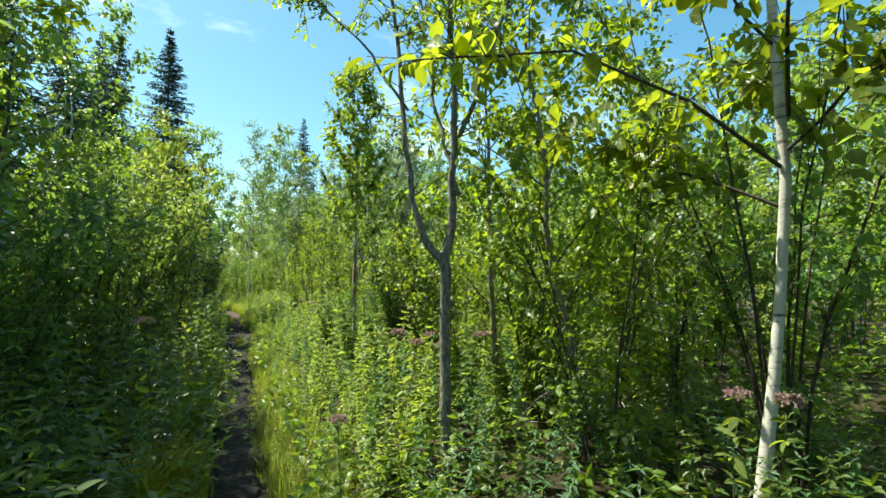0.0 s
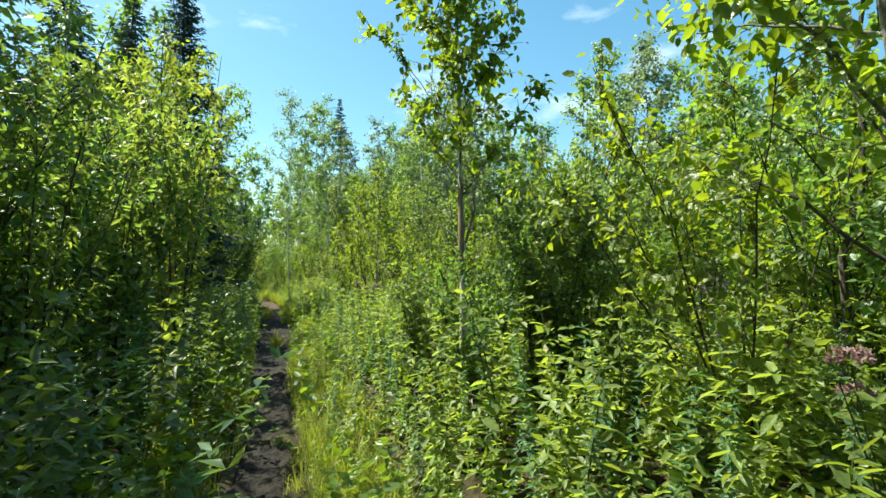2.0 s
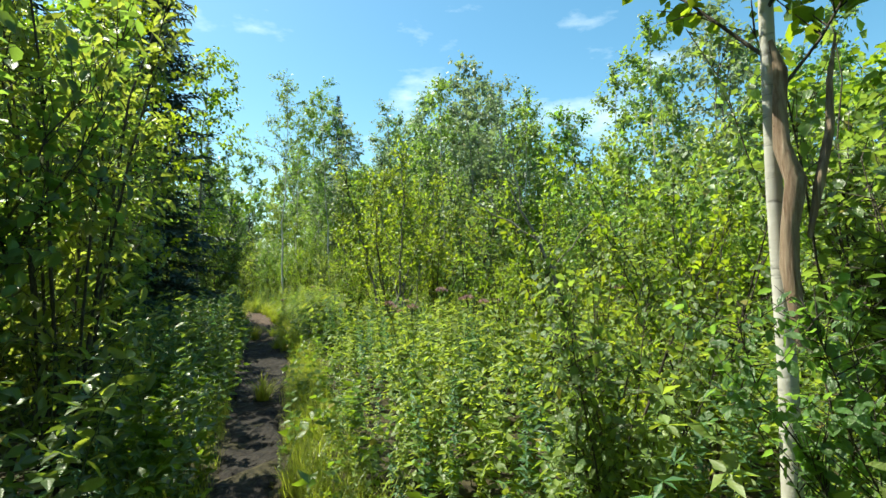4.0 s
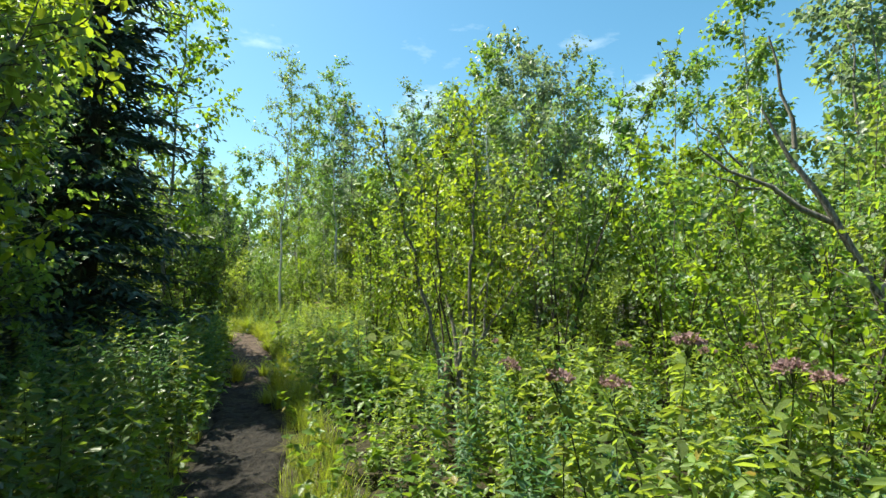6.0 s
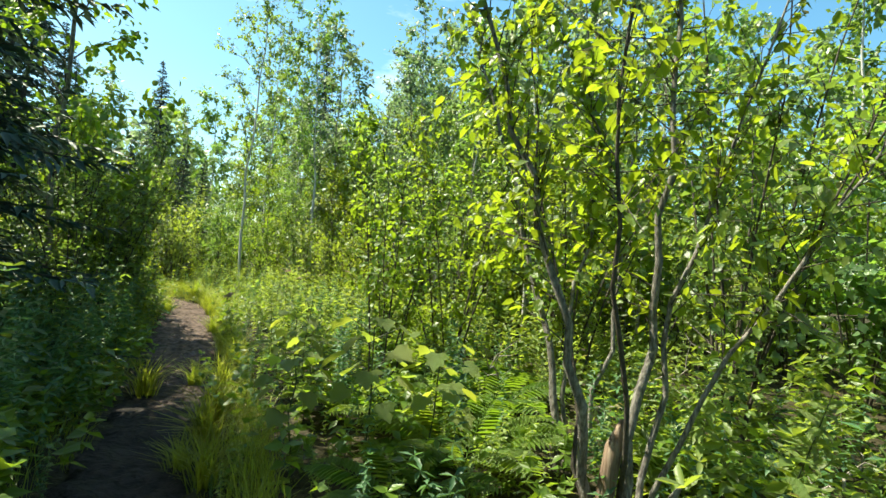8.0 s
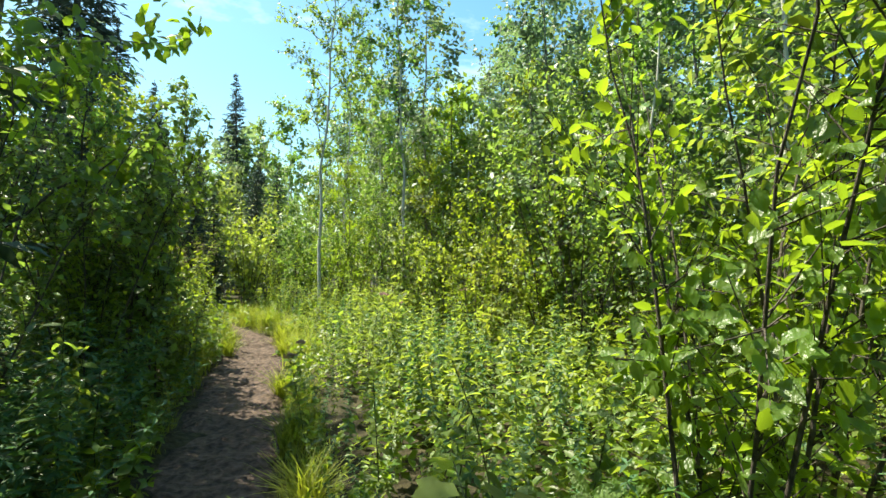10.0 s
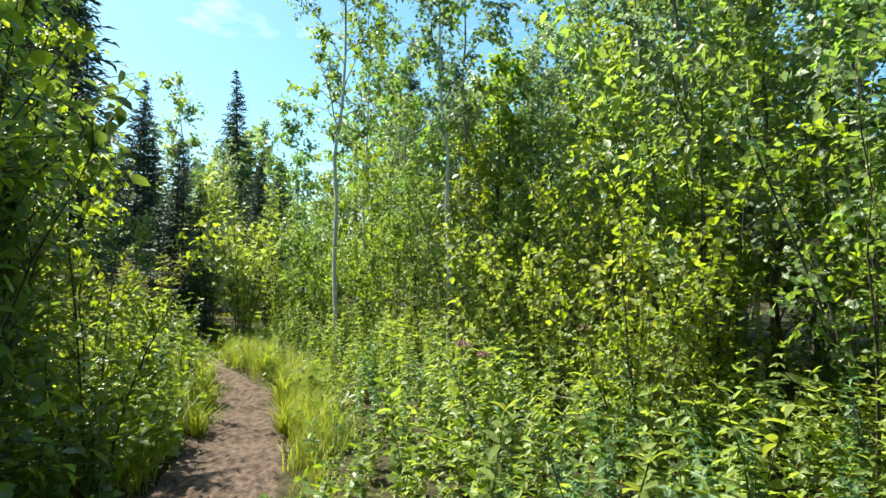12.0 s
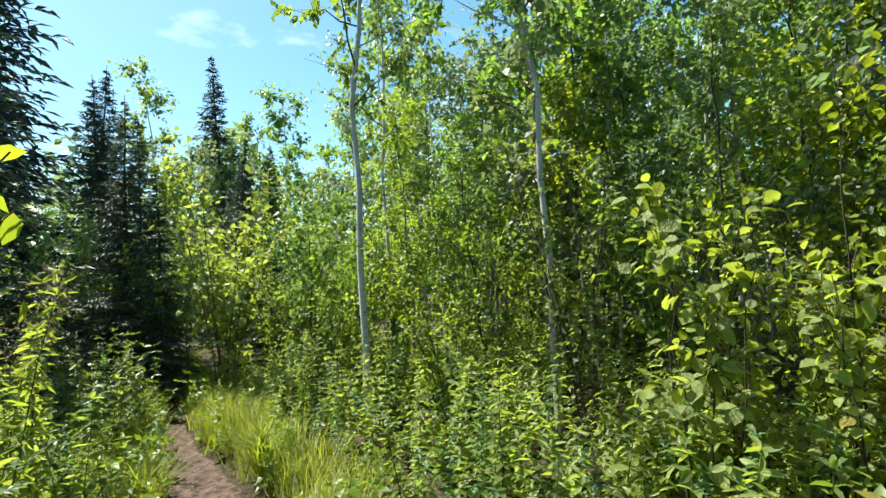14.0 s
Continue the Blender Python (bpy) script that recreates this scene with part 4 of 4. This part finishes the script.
def thicken(name, templates, places, mat, label, category):
    """Many small plants, too many to count, as one object."""
    chunks = []
    for i, (x, y, s) in enumerate(places):
        a = R.uniform(0, 2 * math.pi)
        c, q = math.cos(a), math.sin(a)
        m = np.array([(c, q, 0), (-q, c, 0), (0, 0, 1)])
        off = np.array([x, y, ground_z(x, y)])
        lean = R.normal(0, 0.16, 2)
        for v, f in templates[i % len(templates)]:
            w = v @ m * s
            w[:, :2] += w[:, 2:] * lean
            chunks.append((w + off, f))
    ob = new(name, mesh_of(name, chunks, mat))
    return tagged(ob, label, category, kind="stuff")


def scatter(y0, y1, s0, s1, count, size0, size1, ramp=0.0):
    """Free places beside the trail; within ramp metres of its edge plants stay low."""
    y, s = R.uniform(y0, y1, count), R.uniform(s0, s1, count)
    sl = trail_x(y + 0.5) - trail_x(y - 0.5)
    k = np.sqrt(1 + sl * sl)
    size = R.uniform(size0, size1, count)
    half = np.interp(y, TY, TW) / 2
    if ramp:
        size *= np.clip(0.25 + 0.75 * (np.abs(s) - half) / ramp, 0.25, 1)
    ok = np.abs(s) > half + 0.05
    return [(float(a), float(b), float(c)) for a, b, c in zip((trail_x(y) + s / k)[ok], (y - s * sl / k)[ok], size[ok])]


T_HERB = [list(herb_chunks(R.uniform(0.7, 0.95), 13, 4, 0.085, 0.38)[1:2]) for _ in range(6)]
T_HERB += [list(herb_chunks(R.uniform(0.5, 0.8), 9, 5, 0.078, 0.56, shape=PLAIN)[1:2]) for _ in range(4)]
T_BLUE = [list(herb_chunks(R.uniform(0.6, 0.85), 16, 5, 0.06, 0.34, shape=PLAIN)[1:2]) for _ in range(5)]
T_DARK = [list(herb_chunks(R.uniform(0.65, 0.95), 11, 4, 0.080, 0.45, shape=OVAL if k < 3 else PLAIN)[1:2]) for k in range(6)]
thicken("light_undergrowth", T_HERB, trodden(hollow([p for p in scatter(0.5, 27, 0.18, 4.6, 2300, 0.7, 1.15, 1.2) if p[0] < 0.0 or p[1] > 4.8])), M_HERB, "dense light green undergrowth of leafy herbs", "undergrowth")
thicken("bluish_undergrowth", T_BLUE, trodden(scatter(1, 27, 0.22, 3.5, 560, 0.8, 1.2, 0.9)) + scatter(1, 27, -2.0, -0.25, 300, 0.8, 1.25, 0.5) + scatter(13.5, 19.0, -1.9, -0.5, 240, 0.9, 1.35), M_BLUE_SHADE, "fine-leaved undergrowth, bluish green with skylit shade put into the colour", "undergrowth")
# Dark leaves left of the trail and under the canopy stand in for shade.
thicken("dark_undergrowth", T_DARK, scatter(0.5, 30, -4.2, -0.15, 1500, 0.85, 1.3, 0.25) + scatter(-2, 4.8, 1.4, 5.5, 330, 0.5, 0.9), M_NETTLE_SHADE, "dense undergrowth of nettles, shade put into its dark green", "undergrowth")


T_LOW = [list(herb_chunks(R.uniform(0.22, 0.4), 5, 4, 0.085, 0.6, shape=PLAIN, low=0.3)[1:2]) for _ in range(6)]
thicken("ground_cover", T_LOW, scatter(0.5, 28, 0.16, 5.0, 1500, 0.8, 1.3) + scatter(2, 30, 5, 12, 800, 1.1, 2.0) + scatter(0.5, 28, -1.2, -0.14, 700, 0.8, 1.4), M_FERN, "low green ground cover of small leaves", "undergrowth")


def blades(count, length, bend=0.5, thin=0.016):
    a = R.uniform(0, 2 * math.pi, count)
    lean = R.uniform(0.1, bend, count)
    way = np.stack([np.cos(a) * lean, np.sin(a) * lean, np.ones(count)], -1)
    up = np.stack([-np.cos(a), -np.sin(a), lean], -1)
    pos = np.stack([R.normal(0, 0.03, count), R.normal(0, 0.03, count), np.full(count, -0.01)], -1)
    return leaves(pos, way, up, length * R.uniform(0.6, 1.1, count), thin, BLADE)


T_GRASS = [[blades(15, 0.30, 0.95)] for _ in range(8)]
thicken("grass", T_GRASS, scatter(0.5, 28, 0.12, 0.7, 2000, 0.7, 1.3, 0.2) + scatter(0.5, 28, -0.7, -0.12, 1100, 0.7, 1.3, 0.2) + scatter(24.6, 31, -0.5, 0.5, 420, 0.9, 1.7) + scatter(0.5, 24, 0.02, 0.4, 500, 0.5, 0.9) + scatter(0.5, 24, -0.4, -0.02, 400, 0.5, 1.0) + scatter(21, 27, 0.3, 1.0, 350, 1.0, 1.7) + scatter(21, 27, -1.0, -0.3, 300, 1.0, 1.9),
        M_GRASS, "bright grass fringing the dirt trail", "grass")

tuft = new("grass_tuft")
part("foliage", [blades(150, 0.5, 1.3, 0.024)], M_GRASS, tuft)
spread([tuft], [(-7.08, 16.45, 1.0), (-6.45, 16.6, 1.0), (-6.2, 15.9, 1.0), (-6.0, 15.4, 1.0), (-5.75, 14.8, 0.9), (-6.85, 16.9, 0.8), (-6.7, 17.5, 0.9), (-7.3, 18.5, 0.9), (-8.1, 20.0, 0.9), (-9.2, 22.2, 1.0), (-9.8, 23.3, 1.1), (-10.5, 22.9, 1.1), (-10.0, 22.0, 1.0), (-11.2, 23.8, 1.2), (-10.6, 24.4, 1.2), (-2.3, 5.0, 0.8), (-3.2, 7.2, 0.8), (-4.6, 11.2, 0.9), (-1.9, 3.4, 1.0), (-1.75, 2.9, 1.1), (-6.0, 15.0, 0.7), (-6.55, 17.2, 0.7)], "tuft of arching grass blades by the trail", "grass", "grass tufts")


def fern(fronds, length):
    root = new("fern")
    for i in range(fronds):
        an = i * 2 * math.pi / fronds + R.uniform(-0.3, 0.3)
        s = np.linspace(0, 1, 9)
        out = np.array([math.cos(an), math.sin(an), 0])
        p = out * (length * 0.85 * s)[:, None] + np.array([0, 0, 1]) * (length * (1.05 * s - 0.65 * s ** 2))[:, None]
        pos, way = [], []
        for u in np.linspace(0.14, 0.99, 22):
            a = u * 8
            j = min(int(a), 7)
            at = p[j] + (p[j + 1] - p[j]) * (a - j)
            d = unit(p[j + 1] - p[j])
            for sg in (-1, 1):
                pos.append(at)
                way.append(np.cross(d, (0, 0, 1)) * sg + d * 0.35)
        w = 0.24 * length * np.repeat(np.sin(np.linspace(0.35, 3.0, 22)) ** 0.8 + 0.08, 2)
        part("frond", [tube(p, np.linspace(0.004, 0.001, 9), 3), leaves(np.array(pos), np.array(way), np.tile((0, 0, 1.0), (44, 1)) + R.normal(0, 0.12, (44, 3)), w, 0.26, OVAL)], M_FERN, root)
    return root


ferns = [fern(7, 0.75), fern(6, 0.65)]
spread(ferns, [(-4.3, 15.0, 1.0), (-4.7, 15.6, 1.0), (-4.1, 15.9, 1.05), (-5.2, 16.0, 0.9), (-4.35, 16.6, 1.0), (-3.9, 16.9, 0.9), (-4.75, 17.3, 0.9), (-4.6, 14.4, 0.9), (-3.0, 14.9, 0.9)], "arching green fern among the herbs", "fern", "ferns")


def broad_plant(height, count, size):
    """A seedling with large lobed leaves on thin stalks."""
    root = new("maple_seedling")
    stalk = line((0, 0, -0.03), (0.04, 0.02, height), 5, 0.01)
    part("stem", [tube(stalk, np.linspace(0.008, 0.004, 5), 5)], M_STEM, root, smooth=True)
    for i in range(count):
        u = 0.45 + 0.55 * i / (count - 1)
        at = stalk[0] + (stalk[-1] - stalk[0]) * u
        an = i * 2.4
        tip = at + np.array([math.cos(an) * 0.16, math.sin(an) * 0.16, 0.07])
        leaf = part("leaf", [leaves(tip[None], np.array([(math.cos(an), math.sin(an), R.uniform(-0.9, -0.2))]), np.array([(R.normal(0, 0.3), R.normal(0, 0.3), 1.0)]), size * R.uniform(0.75, 1.15), 0.95, LOBED)], M_MAPLE, root)
        part("leaf_stalk", [tube([at, tip], [0.003, 0.002], 4)], M_STEM, leaf)
    return root


seedlings = [broad_plant(0.85, 14, 0.16), broad_plant(0.75, 12, 0.145)]
spread(seedlings, [(-4.88, 15.0, 1.0), (-5.28, 14.85, 0.92), (-4.5, 15.0, 0.88), (-5.5, 15.9, 0.8), (-5.75, 16.4, 0.85)], "seedling with large pale green lobed leaves", "seedling", "broad-leaved seedlings")
